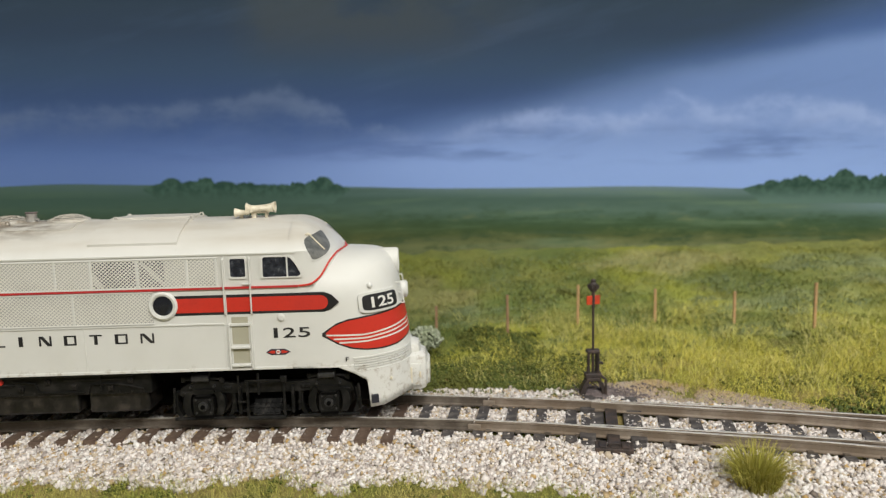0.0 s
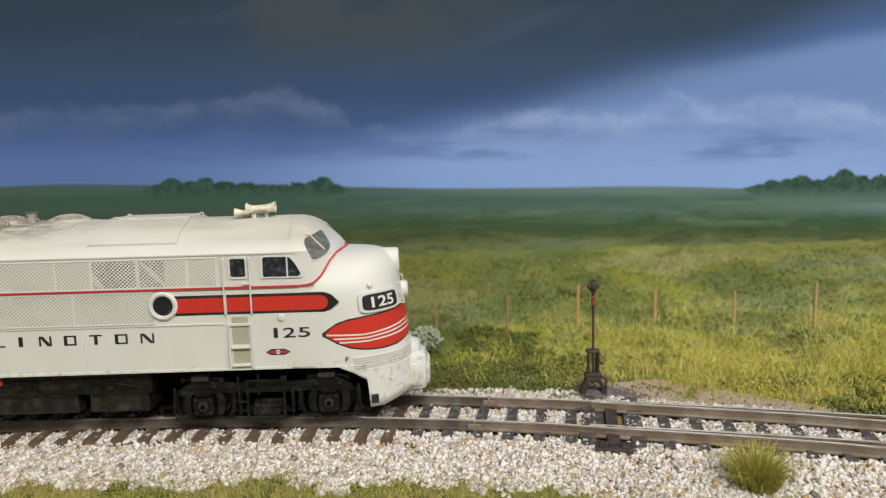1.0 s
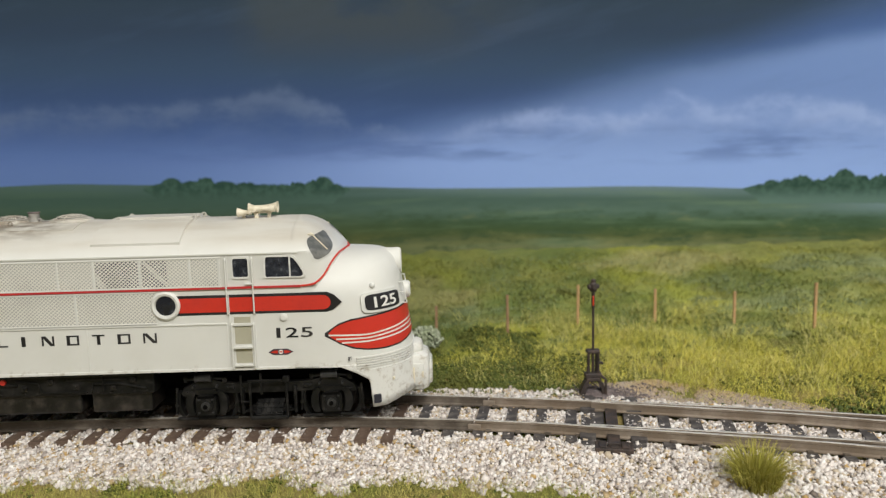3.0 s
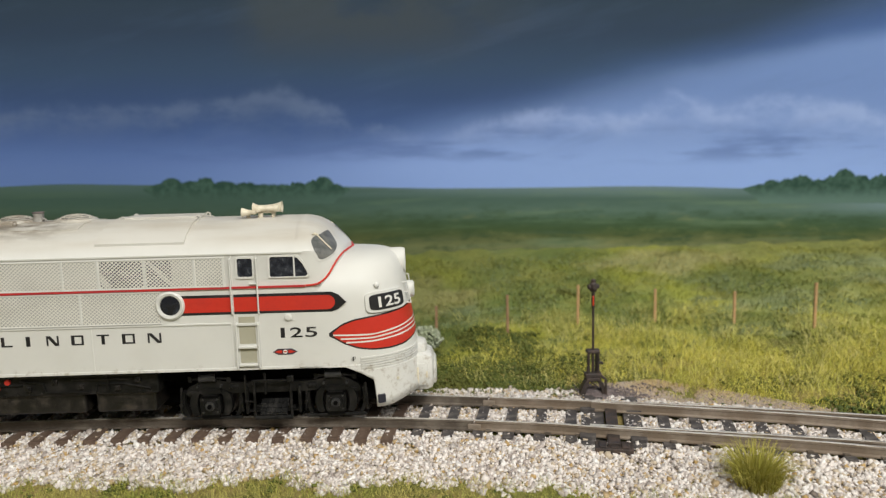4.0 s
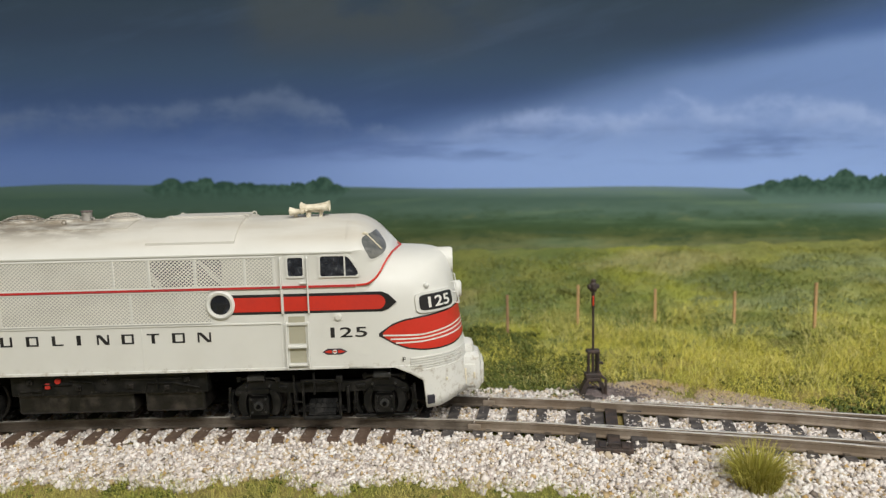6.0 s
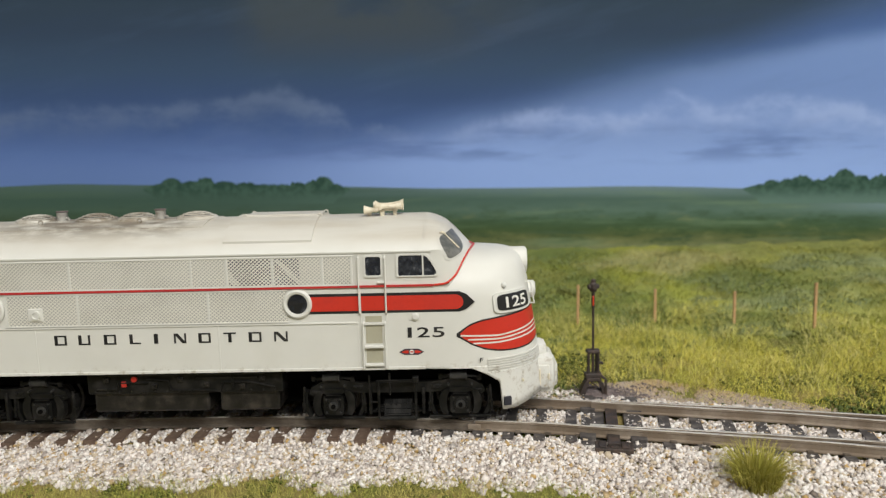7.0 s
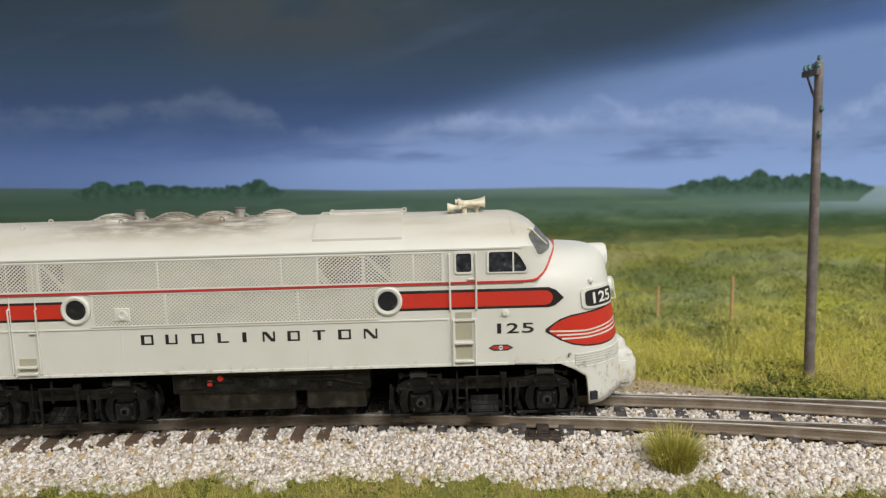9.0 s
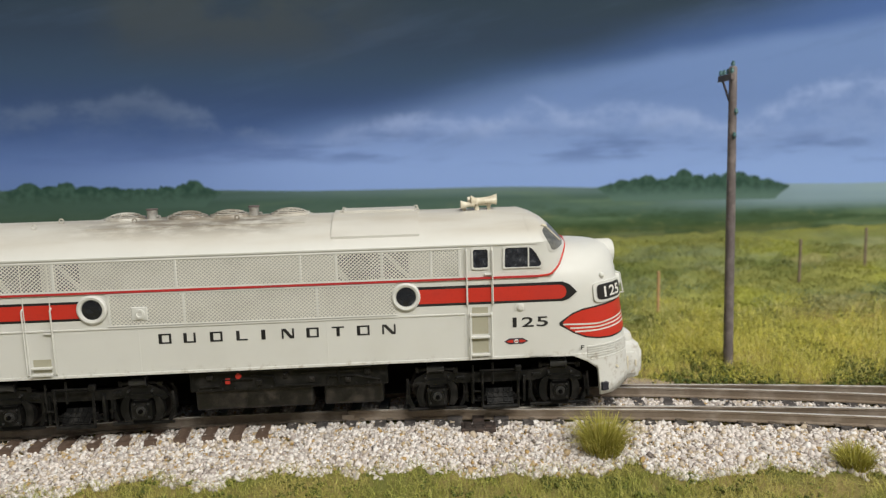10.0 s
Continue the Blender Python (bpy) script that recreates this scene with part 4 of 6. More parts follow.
def build_shell():
    bm = B()
    half = [(SIDE, 15.0), (SIDE, 20), (SIDE, 26.0), (SIDE, 35.0)] + ROOF
    ring = [(-y, z) for y, z in half] + [(y, z) for y, z in reversed(half[:-1])]
    a = [bm.verts.new((-84.0, y, z)) for y, z in ring]
    b = [bm.verts.new((60.0, y, z)) for y, z in ring]
    for k in range(len(ring) - 1):
        bm.faces.new((a[k], b[k], b[k + 1], a[k + 1]))
    bm.faces.new(a)
    ringed(bm, [34, 38, 41, 43, 44.2, 45, 46, 47, 48, 49, 49.7, 50.3, 50.8, 51.2, 51.48], cab_at, 60.0)
    ringed(bm, [15, 18, 22, 26, 30, 32, 34, 35.5, 37, 38.4, 39.5, 40.3, 41, 41.6, 42.0, 42.3, 42.55, 42.75], nose_at, 60.0)
    body = part("body", bm, WHITE, loco, smooth=True)
    # skirt with the arch over the front truck, and the pilot, as one curved sheet
    def low(x):
        return float(np.interp(x, [60, 71.4, 75.2, 78.0, 78.2, 78.25, 81.5, 86, 90], [15.0, 14.8, 12.9, 10.9, 10.6, 3.7, 3.7, 5.0, 5.5]))

    ths = [0.5 * k for k in range(0, 181)]
    ths = ths + [180 - t for t in reversed(ths[:-1])]
    bm = B()
    prev = None
    for t in [-1.0] + ths + [181.0]:
        tt = min(max(t, 0.0), 180.0)
        col = []
        x0 = 60.0 if t in (-1.0, 181.0) else None
        for j in range(6):
            zl = low(nose_at(12.0, tt)[0] if x0 is None else x0)
            z = zl + (15.3 - zl) * j / 5
            q = nose_at(z, tt, 0.0)
            col.append(bm.verts.new((q[0] if x0 is None else x0, q[1], z)))
        if prev:
            for j in range(5):
                bm.faces.new((prev[j], col[j], col[j + 1], prev[j + 1]))
        prev = col
    bmesh.ops.remove_doubles(bm, verts=bm.verts, dist=0.0005)
    pilot = part("pilot", bm, WHITE, loco, "off-white pilot with rusty chips", True)
    pilot.modifiers.new("wall", "SOLIDIFY").thickness = 0.7 * MM
    bm = B()
    box(bm, 86.0, 93.4, -6.2, 6.2, 3.6, 14.0, 2.2)
    box(bm, 87.0, 91.5, -4.0, 4.0, 12.5, 16.6, 1.6)
    cover = part("coupler_cover", bm, WHITE, pilot, smooth=True)
    bm = B()
    box(bm, 91.0, 94.0, -4.4, 4.4, 5.0, 11.8, 1.0)
    box(bm, 88.6, 91.6, -6.6, -5.6, 5.4, 11.6, 0.45)
    part("cover_door", bm, WHITE, cover, "hinged coupler door with rusty edges", True)
    bm = B()
    rod(bm, (89.0, -6.9, 6.4), (89.0, -6.9, 10.6), 0.25)
    rod(bm, (91.3, -6.5, 7.8), (91.3, -6.5, 9.4), 0.3)
    part("hinge", bm, CREAM, cover)
    # jacking hole, not cut: a near-black block carries its shade
    bm = B()
    box(bm, 78.9, 80.7, -17.2, -15.2, 4.9, 6.9)
    bm.transform(Matrix.Translation((80.4, -16.1, 0)) @ Matrix.Rotation(radians(16), 4, "Z") @ Matrix.Translation((-80.4, 16.1 + 0.3, 0)))
    part("jack_pad", bm, DARKVOID, pilot, "near-black block for the shade in a square jacking hole")
    bm = B()
    rod(bm, (84.0, -14.0, 10.2), (84.0, -11.5, 10.2), 0.35)
    part("bolt", bm, CREAM, pilot)
    # ribbed anti-climber round the nose
    for z in (14.15, 14.75, 15.4, 16.0, 16.6):
        bm = B()
        for k in range(36):
            t0, t1 = 20 + 140 * k / 36, 20 + 140 * (k + 1) / 36
            lo, hi = z, z + 0.36
            vs = [nose_at(lo, t, o) for t in (t0, t1) for o in (-0.1, 0.24)] + [nose_at(hi, t, o) for t in (t0, t1) for o in (-0.1, 0.24)]
            v = [bm.verts.new(p) for p in vs]
            for f in ((0, 1, 3, 2), (4, 6, 7, 5), (1, 5, 7, 3), (0, 2, 6, 4), (0, 4, 5, 1), (2, 3, 7, 6)):
                bm.faces.new([v[i] for i in f])
        bmesh.ops.remove_doubles(bm, verts=bm.verts, dist=0.001)
        part("anticlimber_rib", bm, WHITE, body)
    return body, pilot


body, pilot = build_shell()


def plate(name, mat, outline, y=-SIDE, out=0.06, deep=0.3, parent=None, label="", both=False):
    for sy in ((-1, 1) if both else (-1,)):
        bm = B()
        prism(bm, outline, sy * (abs(y) + out), sy * (abs(y) - deep))
        part(name, bm, mat, parent or body, label)


def disc(x, z, r, n=28, a0=0, a1=360):
    return [(x + r * math.cos(radians(a0 + (a1 - a0) * k / n)), z + r * math.sin(radians(a0 + (a1 - a0) * k / n))) for k in range(n)]


def rect(x0, x1, z0, z1, r=0.0):
    if not r:
        return [(x0, z0), (x1, z0), (x1, z1), (x0, z1)]
    out = []
    for cx, cz, a in ((x1 - r, z0 + r, -90), (x1 - r, z1 - r, 0), (x0 + r, z1 - r, 90), (x0 + r, z0 + r, 180)):
        out += [(cx + r * math.cos(radians(a + 22.5 * k)), cz + r * math.sin(radians(a + 22.5 * k))) for k in range(5)]
    return out


# painted bands
plate("stripe_border", BLACK, [(31.0, 29.1), (68.6, 29.1), (70.2, 29.7), (72.2, 31.4), (70.3, 33.3), (68.6, 34.0), (31.0, 34.0)], out=0.05, both=True, label="black border of the red band")
plate("red_band", RED, [(31.0, 29.75)] + [(67.6 + 1.9 * math.sin(radians(a)), 31.5 - 1.78 * math.cos(radians(a))) for a in range(0, 181, 15)] + [(31.0, 33.3)], out=0.10, both=True, label="red painted band")
plate("stripe_border", BLACK, rect(-84.0, -46.0, 29.0, 33.7), out=0.05, both=True)
plate("red_band", RED, rect(-84.0, -46.0, 29.6, 33.1), out=0.10, both=True)
plate("pinstripe", CRIMSON, rect(-84.0, 62.5, 35.45, 35.95), out=0.42, deep=0.0, both=True, label="thin red line along the side")


def nose_patch(name, mat, top, low, t0, t1, out, label=""):
    bm = B()
    n = 44
    prev = None
    for k in range(n + 1):
        t = t0 + (t1 - t0) * k / n
        zt, zl = top(t), low(t)
        row = [bm.verts.new(nose_at(zl + (zt - zl) * j / 5, t, out)) for j in range(6)]
        if prev:
            for j in range(5):
                bm.faces.new((prev[j], row[j], row[j + 1], prev[j + 1]))
        prev = row
    bmesh.ops.remove_doubles(bm, verts=bm.verts, dist=0.0005)
    return part(name, bm, mat, body, label, True)


def side_t(t):
    return t if t <= 90 else 180 - t


RT = lambda t: float(np.interp(side_t(t), [4, 7, 10, 18, 30, 47, 72, 90], [23.25, 24.5, 25.4, 26.4, 26.8, 27.15, 27.6, 27.9]))
RL = lambda t: float(np.interp(side_t(t), [4, 7, 11, 19, 29, 42, 58, 73, 90], [23.25, 22.2, 21.1, 19.7, 18.95, 18.65, 18.8, 19.5, 20.0]))
nose_patch("nose_border", BLACK, lambda t: RT(t) + 0.4, lambda t: RL(t) - 0.4, 3, 177, 0.05, "black border of the nose emblem")
nose_patch("nose_red", RED, RT, RL, 5, 175, 0.10, "red painted nose emblem")
for t0, a, b, c in ((5, 23.1, 22.55, 23.7), (9, 22.1, 21.7, 22.65), (12, 21.1, 20.85, 21.5)):
    f = lambda t, q=(a, b, c): float(np.interp(side_t(t), [5, 30, 72], q))
    nose_patch("nose_pinstripe", STRIPE, lambda t, f=f: f(t) + 0.2, lambda t, f=f: f(t) - 0.2, t0, 180 - t0, 0.15, "white line across the nose")


def sweep_line():
    """The red line that climbs from the side over the root of the nose."""
    pts = [(62.2, 35.7), (64.5, 35.8), (66.0, 36.2), (67.4, 37.2), (68.4, 38.6), (69.2, 40.2), (70.2, 41.7), (71.2, 42.75)]
    way = np.linspace(0, len(pts) - 1, 36)
    sx, sz = (np.interp(way, range(len(pts)), [p[k] for p in pts]) for k in (0, 1))
    sx, sz = (np.convolve(np.pad(v, 3, mode="edge"), np.ones(7) / 7, mode="valid") for v in (sx, sz))
    out = []
    for x, z in zip(sx.tolist(), sz.tolist()):
        y = 18.62
        if x > 66:
            u = (x - 66) / (float(np.interp(z, NOSE_Z, NOSE_F)) - 66)
            y = float(np.interp(z, WID_Z, WID_W)) * (1 - u ** 2.3) ** (1 / 2.3)
        if 60 < x < float(np.interp(z, CAB_Z, CAB_F)):
            u = (x - 60) / (float(np.interp(z, CAB_Z, CAB_F)) - 60)
            y = max(y, body_w(z) * (1 - u ** 2.9) ** (1 / 2.9))
        out.append((x, y, z))
    bm = B()
    bent(bm, [(x, -y, z) for x, y, z in out] + [(72.6, 0, 42.95)] + [(x, y, z) for x, y, z in reversed(out)], 0.27)
    part("pinstripe", bm, RED, body)


sweep_line()

# grilles: a diamond lattice over a backing, with battens
def lattice(x0, x1, z0, z1, y, pitch=0.98, rise=0.43, w=0.18):
    bm = B()
    k = rise * 2 / pitch
    for fam, oy in ((1, 0.0), (-1, 0.05)):
        c = x0 - (z1 - z0) / k if fam > 0 else x0
        end = x1 if fam > 0 else x1 + (z1 - z0) / k
        while c < end:
            xa, za, xb, zb = c, z0, c + fam * (z1 - z0) / k, z1
            sl = (zb - za) / (xb - xa)
            def clip(x, z):
                if x < x0:
                    return x0, z + (x0 - x) * sl
                if x > x1:
                    return x1, z + (x1 - x) * sl
                return x, z
            (xa, za), (xb, zb) = clip(xa, za), clip(xb, zb)
            if abs(xb - xa) > 0.05:
                v = [bm.verts.new(p) for p in ((xa - w, y - oy, za), (xa + w, y - oy, za), (xb + w, y - oy, zb), (xb - w, y - oy, zb))]
                bm.faces.new(v)
            c += pitch
    return bm


def grille(x0, x1, z0, z1, bars, dark=()):
    bm = B()
    box(bm, x0, x1, -SIDE - 0.03, -SIDE + 0.6, z0, z1)
    g = part("grille_backing", bm, BACKING, body, "grey panel behind the grille")
    for a, b in dark:
        bm = B()
        box(bm, a, b, -SIDE - 0.06, -SIDE + 0.3, z0 + 0.2, z1 - 0.2)
        part("engine_room_window", bm, SMOKED, g, "dark opening behind the grille")
        bm = B()
        if b - a < 8:
            prism(bm, [(a, z1 - 0.4), (a + 1.0, z1 - 0.4), (b, z0 + 1.2), (b, z0 + 0.3), (b - 0.6, z0 + 0.3)], -SIDE - 0.09, -SIDE)
            part("brace", bm, BACKING, g)
        else:
            prism(bm, [(a, z1 - 0.3), (a, z1 - 2.6), (a + 2.6, z0 + 0.3), (a + 0.8, z0 + 0.3), (a - 0.1, z0 + 2)], -SIDE - 0.09, -SIDE)
            part("brace", bm, BACKING, g)
    part("grille_mesh", lattice(x0, x1, z0, z1, -SIDE - 0.22), MESHWHITE, g, "fine off-white wire grille")
    for b in bars:
        bm = B()
        box(bm, b - 0.3, b + 0.3, -SIDE - 0.3, -SIDE, z0, z1, 0.05)
        part("batten", bm, WHITE, g)
    bm = B()
    for zz in (z0 - 0.15, z1 + 0.15):
        box(bm, x0 - 0.3, x1 + 0.3, -SIDE - 0.36, -SIDE, zz - 0.14, zz + 0.14, 0.05)
    part("grille_rail", bm, WHITE, g)


grille(-83.0, 43.2, 36.25, 43.0, (-53.7, -25.2, 4.3, 12.9, 24.0, 35.9, 42.9), ((13.4, 23.6), (24.4, 30.5), (-52.8, -47.5), (-66.0, -56.5)))
grille(-41.7, 27.0, 27.5, 34.95, (-23.8, 8.0, -41.4), ())

# square filler plate in the lower grille
bm = B()
box(bm, -36.2, -32.4, -SIDE - 0.45, -SIDE, 28.6, 31.9, 0.2)
filler = part("filler_plate", bm, WHITE, body)
bm = B()
lathe(bm, [(1.2, 0), (1.2, 0.35), (0.7, 0.4), (0.6, 0.2)], sides=18)
bm.transform(Matrix.Translation((-34.2, -SIDE - 0.4, 30.2)) @ Matrix.Rotation(radians(90), 4, "X"))
part("filler_cap", bm, WHITE, filler)


def porthole(x, z):
    bm = B()
    lathe(bm, [(3.55, -0.3), (3.55, 0.45), (3.1, 0.75), (2.55, 0.6), (2.35, 0.1), (2.3, -0.3)], sides=36)
    bm.transform(Matrix.Translation((x, -SIDE, z)) @ Matrix.Rotation(radians(90), 4, "X"))
    p = part("porthole", bm, WHITE, body, "raised off-white porthole rim", True)
    bm = B()
    rod(bm, (x, -SIDE - 0.30, z), (x, -SIDE + 0.3, z), 2.36, sides=36)
    part("porthole_glass", bm, GLASS, p, "black porthole glass")


porthole(29.6, 31.7)
porthole(-45.3, 31.6)


def side_window(name, outline, grow=0.55):
    cx, cz = sum(p[0] for p in outline) / len(outline), sum(p[1] for p in outline) / len(outline)
    bm = B()
    k = len(outline)
    big = []
    for x, z in outline:
        l = math.hypot(x - cx, z - cz)
        big.append((x + (x - cx) / l * grow, z + (z - cz) / l * grow))
    ys = (-SIDE - 0.32, -SIDE)
    v = [[bm.verts.new((x, y, z)) for x, z in o] for y in ys for o in (outline, big)]
    for i in range(k):
        j = (i + 1) % k
        bm.faces.new((v[0][i], v[0][j], v[1][j], v[1][i]))
        bm.faces.new((v[1][i], v[1][j], v[3][j], v[3][i]))
        bm.faces.new((v[0][i], v[2][i], v[2][j], v[0][j]))
    w = part(name, bm, WHITE, body)
    bm = B()
    prism(bm, outline, -SIDE - 0.08, -SIDE + 0.2)
    part("window_glass", bm, GLASS, w, "dark dusty window glass")
    return w


side_window("door_window", rect(46.3, 49.95, 38.3, 42.8, 0.5))
cabw = side_window("cab_window", [(54.3, 38.1), (62.6, 38.1), (63.2, 38.6), (63.1, 39.2), (61.9, 41.4), (60.9, 42.6), (60.2, 42.95), (54.6, 43.0), (54.2, 42.6), (54.1, 38.5)])
bm = B()
box(bm, 59.85, 60.2, -SIDE - 0.3, -SIDE, 38.1, 42.95)
part("mullion", bm, WHITE, cabw)


# a pane's corners on the cab: height and angle, from the outer foot round
PANE = ((41.4, 21.0), (44.6, 67.0), (48.2, 75.0), (47.1, 18.0))


def windshield(mirror):
    def at(u, v, grow, out):
        su, sv = (2 * u - 1), (2 * v - 1)
        m, l = max(abs(su), abs(sv)), (abs(su) ** 5 + abs(sv) ** 5) ** (1 / 5)
        if l > 0:
            su, sv = su * m / l * grow, sv * m / l * grow
        u, v = (su + 1) / 2, (sv + 1) / 2
        k = ((1 - u) * (1 - v), u * (1 - v), u * v, (1 - u) * v)
        z, t = sum(w * p[0] for w, p in zip(k, PANE)), sum(w * p[1] for w, p in zip(k, PANE))
        return cab_at(z, 180 - t if mirror else t, out)

    def patch(grow, out):
        bm = B()
        n = 14
        grid = [[bm.verts.new(at(i / n, j / n, grow, out)) for j in range(n + 1)] for i in range(n + 1)]
        for i in range(n):
            for j in range(n):
                bm.faces.new((grid[i][j], grid[i + 1][j], grid[i + 1][j + 1], grid[i][j + 1]))
        return bm

    w = part("windshield_frame", patch(1.13, 0.12), WHITE, body, smooth=True)
    part("windshield_glass", patch(1.0, 0.2), DUSTYGLASS, w, "dusty dark windshield pane", True)
    bm = B()
    bent(bm, [at(0.1, 1.12, 1, 0.5), at(0.26, 1.04, 1, 0.6), at(0.52, 0.2, 1, 0.45)], 0.17)
    bent(bm, [at(0.22, 1.1, 1, 0.2), at(0.28, 1.02, 1, 0.75)], 0.34)
    part("wiper", bm, CREAM, w)


windshield(False)
windshield(True)


# front door: edges, rungs, handrails; recess shade is a darker flat panel
def door(x0, x1, rail_top, rail_low, rungs, recesses):
    d = B()
    box(d, x0 - 0.12, x0 + 0.12, -SIDE - 0.16, -SIDE, 15.2, 43.6)
    box(d, x1 - 0.12, x1 + 0.12, -SIDE - 0.16, -SIDE, 15.2, 43.6)
    ob = part("door", d, WHITE, body, "off-white side door with ladder rungs")
    for z0, z1 in recesses:
        bm = B()
        box(bm, x0 + 1.0, x1 - 1.0, -SIDE - 0.05, -SIDE + 0.4, z0, z1)
        part("rung_recess_shade", bm, SHADEWHITE, ob)
    for z in rungs:
        bm = B()
        box(bm, x0 + 0.7, x1 - 0.7, -SIDE - 0.95, -SIDE, z - 0.3, z + 0.25, 0.12)
        part("rung", bm, WHITE, ob)
    for x in (x0 - 0.2, x1 + 0.2):
        bm = B()
        bent(bm, [(x, -SIDE, rail_top), (x, -SIDE - 0.75, rail_top - 0.4), (x, -SIDE - 0.75, rail_low + 0.4), (x, -SIDE, rail_low)], 0.2)
        part("handrail", bm, WHITE, ob)
    return ob


front_door = door(44.8, 50.8, 42.9, 29.0, (20.9, 16.4), ((26.9, 28.4), (21.6, 26.0), (16.8, 20.4)))
bm = B()
bent(bm, [(45.4, -SIDE, 26.9), (45.3, -SIDE - 0.8, 26.6), (45.2, -SIDE - 0.9, 15.6)], 0.22)
bent(bm, [(50.6, -SIDE, 26.9), (50.6, -SIDE - 0.8, 26.6), (50.6, -SIDE - 0.9, 15.6)], 0.22)
box(bm, 45.2, 50.7, -SIDE - 0.5, -SIDE, 26.3, 26.8)
part("ladder_rail", bm, WHITE, front_door)
bm = B()
box(bm, 49.0, 51.0, -SIDE - 0.6, -SIDE, 36.4, 36.75, 0.1)
part("door_handle", bm, WHITE, front_door)
rear_door = door(-61.2, -55.0, 32.4, 16.0, (17.9, 16.2), ((16.6, 19.9),))
bm = B()
box(bm, -57.0, -55.0, -SIDE - 0.6, -SIDE, 26.0, 26.4, 0.1)
part("door_handle", bm, WHITE, rear_door)
# belt ledge and sill
bm = B()
box(bm, -84, 44.0, -SIDE - 0.22, -SIDE, 26.6, 27.0, 0.08)
box(bm, -84, 60.0, -SIDE - 0.25, -SIDE, 15.0, 15.7, 0.1)
box(bm, -84, 62.0, -SIDE - 0.3, -SIDE, 43.7, 44.2, 0.1)
part("ledge", bm, WHITE, body)
for x in (-35.0, 10.0, 44.0):
    bm = B()
    box(bm, x - 0.1, x + 0.1, -SIDE - 0.1, -SIDE, 15.7, 26.6)
    part("panel_seam", bm, WHITE, body)


# lettering
def words(text, x0, x1, z0, z1, y, mat, name, label, at=None, bold=0.02):
    cu = bpy.data.curves.new(name, "FONT")
    cu.body, cu.size, cu.extrude, cu.offset = text, 1.0, 0.0, bold
    tmp = new(name, cu)
    dg = bpy.context.evaluated_depsgraph_get()
    me = bpy.data.meshes.new_from_object(tmp.evaluated_get(dg))
    bpy.data.objects.remove(tmp)
    co = np.array([v.co[:] for v in me.vertices])
    lo, hi = co.min(0), co.max(0)
    for v in me.vertices:
        u, w = (v.co.x - lo[0]) / (hi[0] - lo[0]), (v.co.y - lo[1]) / (hi[1] - lo[1])
        p = (x0 + (x1 - x0) * u, y, z0 + (z1 - z0) * w) if at is None else at(u, w)
        v.co = Vector(p) * MM
    me.materials.append(mat)
    ob = new(name, me)
    ob.parent = body
    return tagged(ob, label)


for digit, a, b in (("1", 55.9, 56.9), ("2", 58.2, 61.2), ("5", 61.9, 64.8)):
    words(digit, a, b, 22.9, 25.4, -SIDE - 0.09, BLACK, "road_number", "black digit of the road number 125", bold=0.01)
words("F", 73.2, 74.0, 16.4, 17.5, -18.62, BLACK, "end_mark", "small black letter F", bold=0.02)

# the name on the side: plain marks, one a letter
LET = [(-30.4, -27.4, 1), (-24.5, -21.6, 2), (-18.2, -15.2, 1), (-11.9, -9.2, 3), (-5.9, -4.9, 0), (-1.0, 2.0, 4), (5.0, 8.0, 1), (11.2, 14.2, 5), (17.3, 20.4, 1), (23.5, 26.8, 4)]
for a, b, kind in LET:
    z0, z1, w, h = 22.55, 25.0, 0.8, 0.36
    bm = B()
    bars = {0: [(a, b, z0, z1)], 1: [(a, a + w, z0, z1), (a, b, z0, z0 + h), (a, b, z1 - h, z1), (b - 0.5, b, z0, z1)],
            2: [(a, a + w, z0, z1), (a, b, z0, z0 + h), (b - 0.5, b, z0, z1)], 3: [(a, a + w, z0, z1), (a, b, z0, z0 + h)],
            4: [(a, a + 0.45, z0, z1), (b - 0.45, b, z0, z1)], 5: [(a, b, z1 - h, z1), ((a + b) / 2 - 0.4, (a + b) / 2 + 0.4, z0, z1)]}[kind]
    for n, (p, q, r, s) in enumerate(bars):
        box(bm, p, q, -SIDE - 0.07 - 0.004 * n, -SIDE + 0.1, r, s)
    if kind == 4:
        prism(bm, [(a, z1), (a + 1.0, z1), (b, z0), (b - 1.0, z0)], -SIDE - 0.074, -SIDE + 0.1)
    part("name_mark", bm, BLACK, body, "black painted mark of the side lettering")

# winged emblem under the number
plate("emblem", BADGEBLUE, [(53.7, 19.3), (55.0, 18.6), (58.4, 18.6), (59.8, 19.3), (58.4, 20.1), (55.0, 20.1)], out=0.07, label="small navy, red and white winged emblem")
plate("emblem_wing", RED, [(54.2, 19.3), (55.2, 19.0), (56.0, 19.0), (56.0, 19.7), (55.2, 19.7)], out=0.1)
plate("emblem_wing", RED, [(59.3, 19.3), (58.2, 19.0), (57.5, 19.0), (57.5, 19.7), (58.2, 19.7)], out=0.1)
plate("emblem_disc", STRIPE, disc(56.75, 19.35, 0.55, 16), out=0.1)
plate("emblem_disc", RED, rect(56.35, 57.15, 19.2, 19.5), out=0.12)


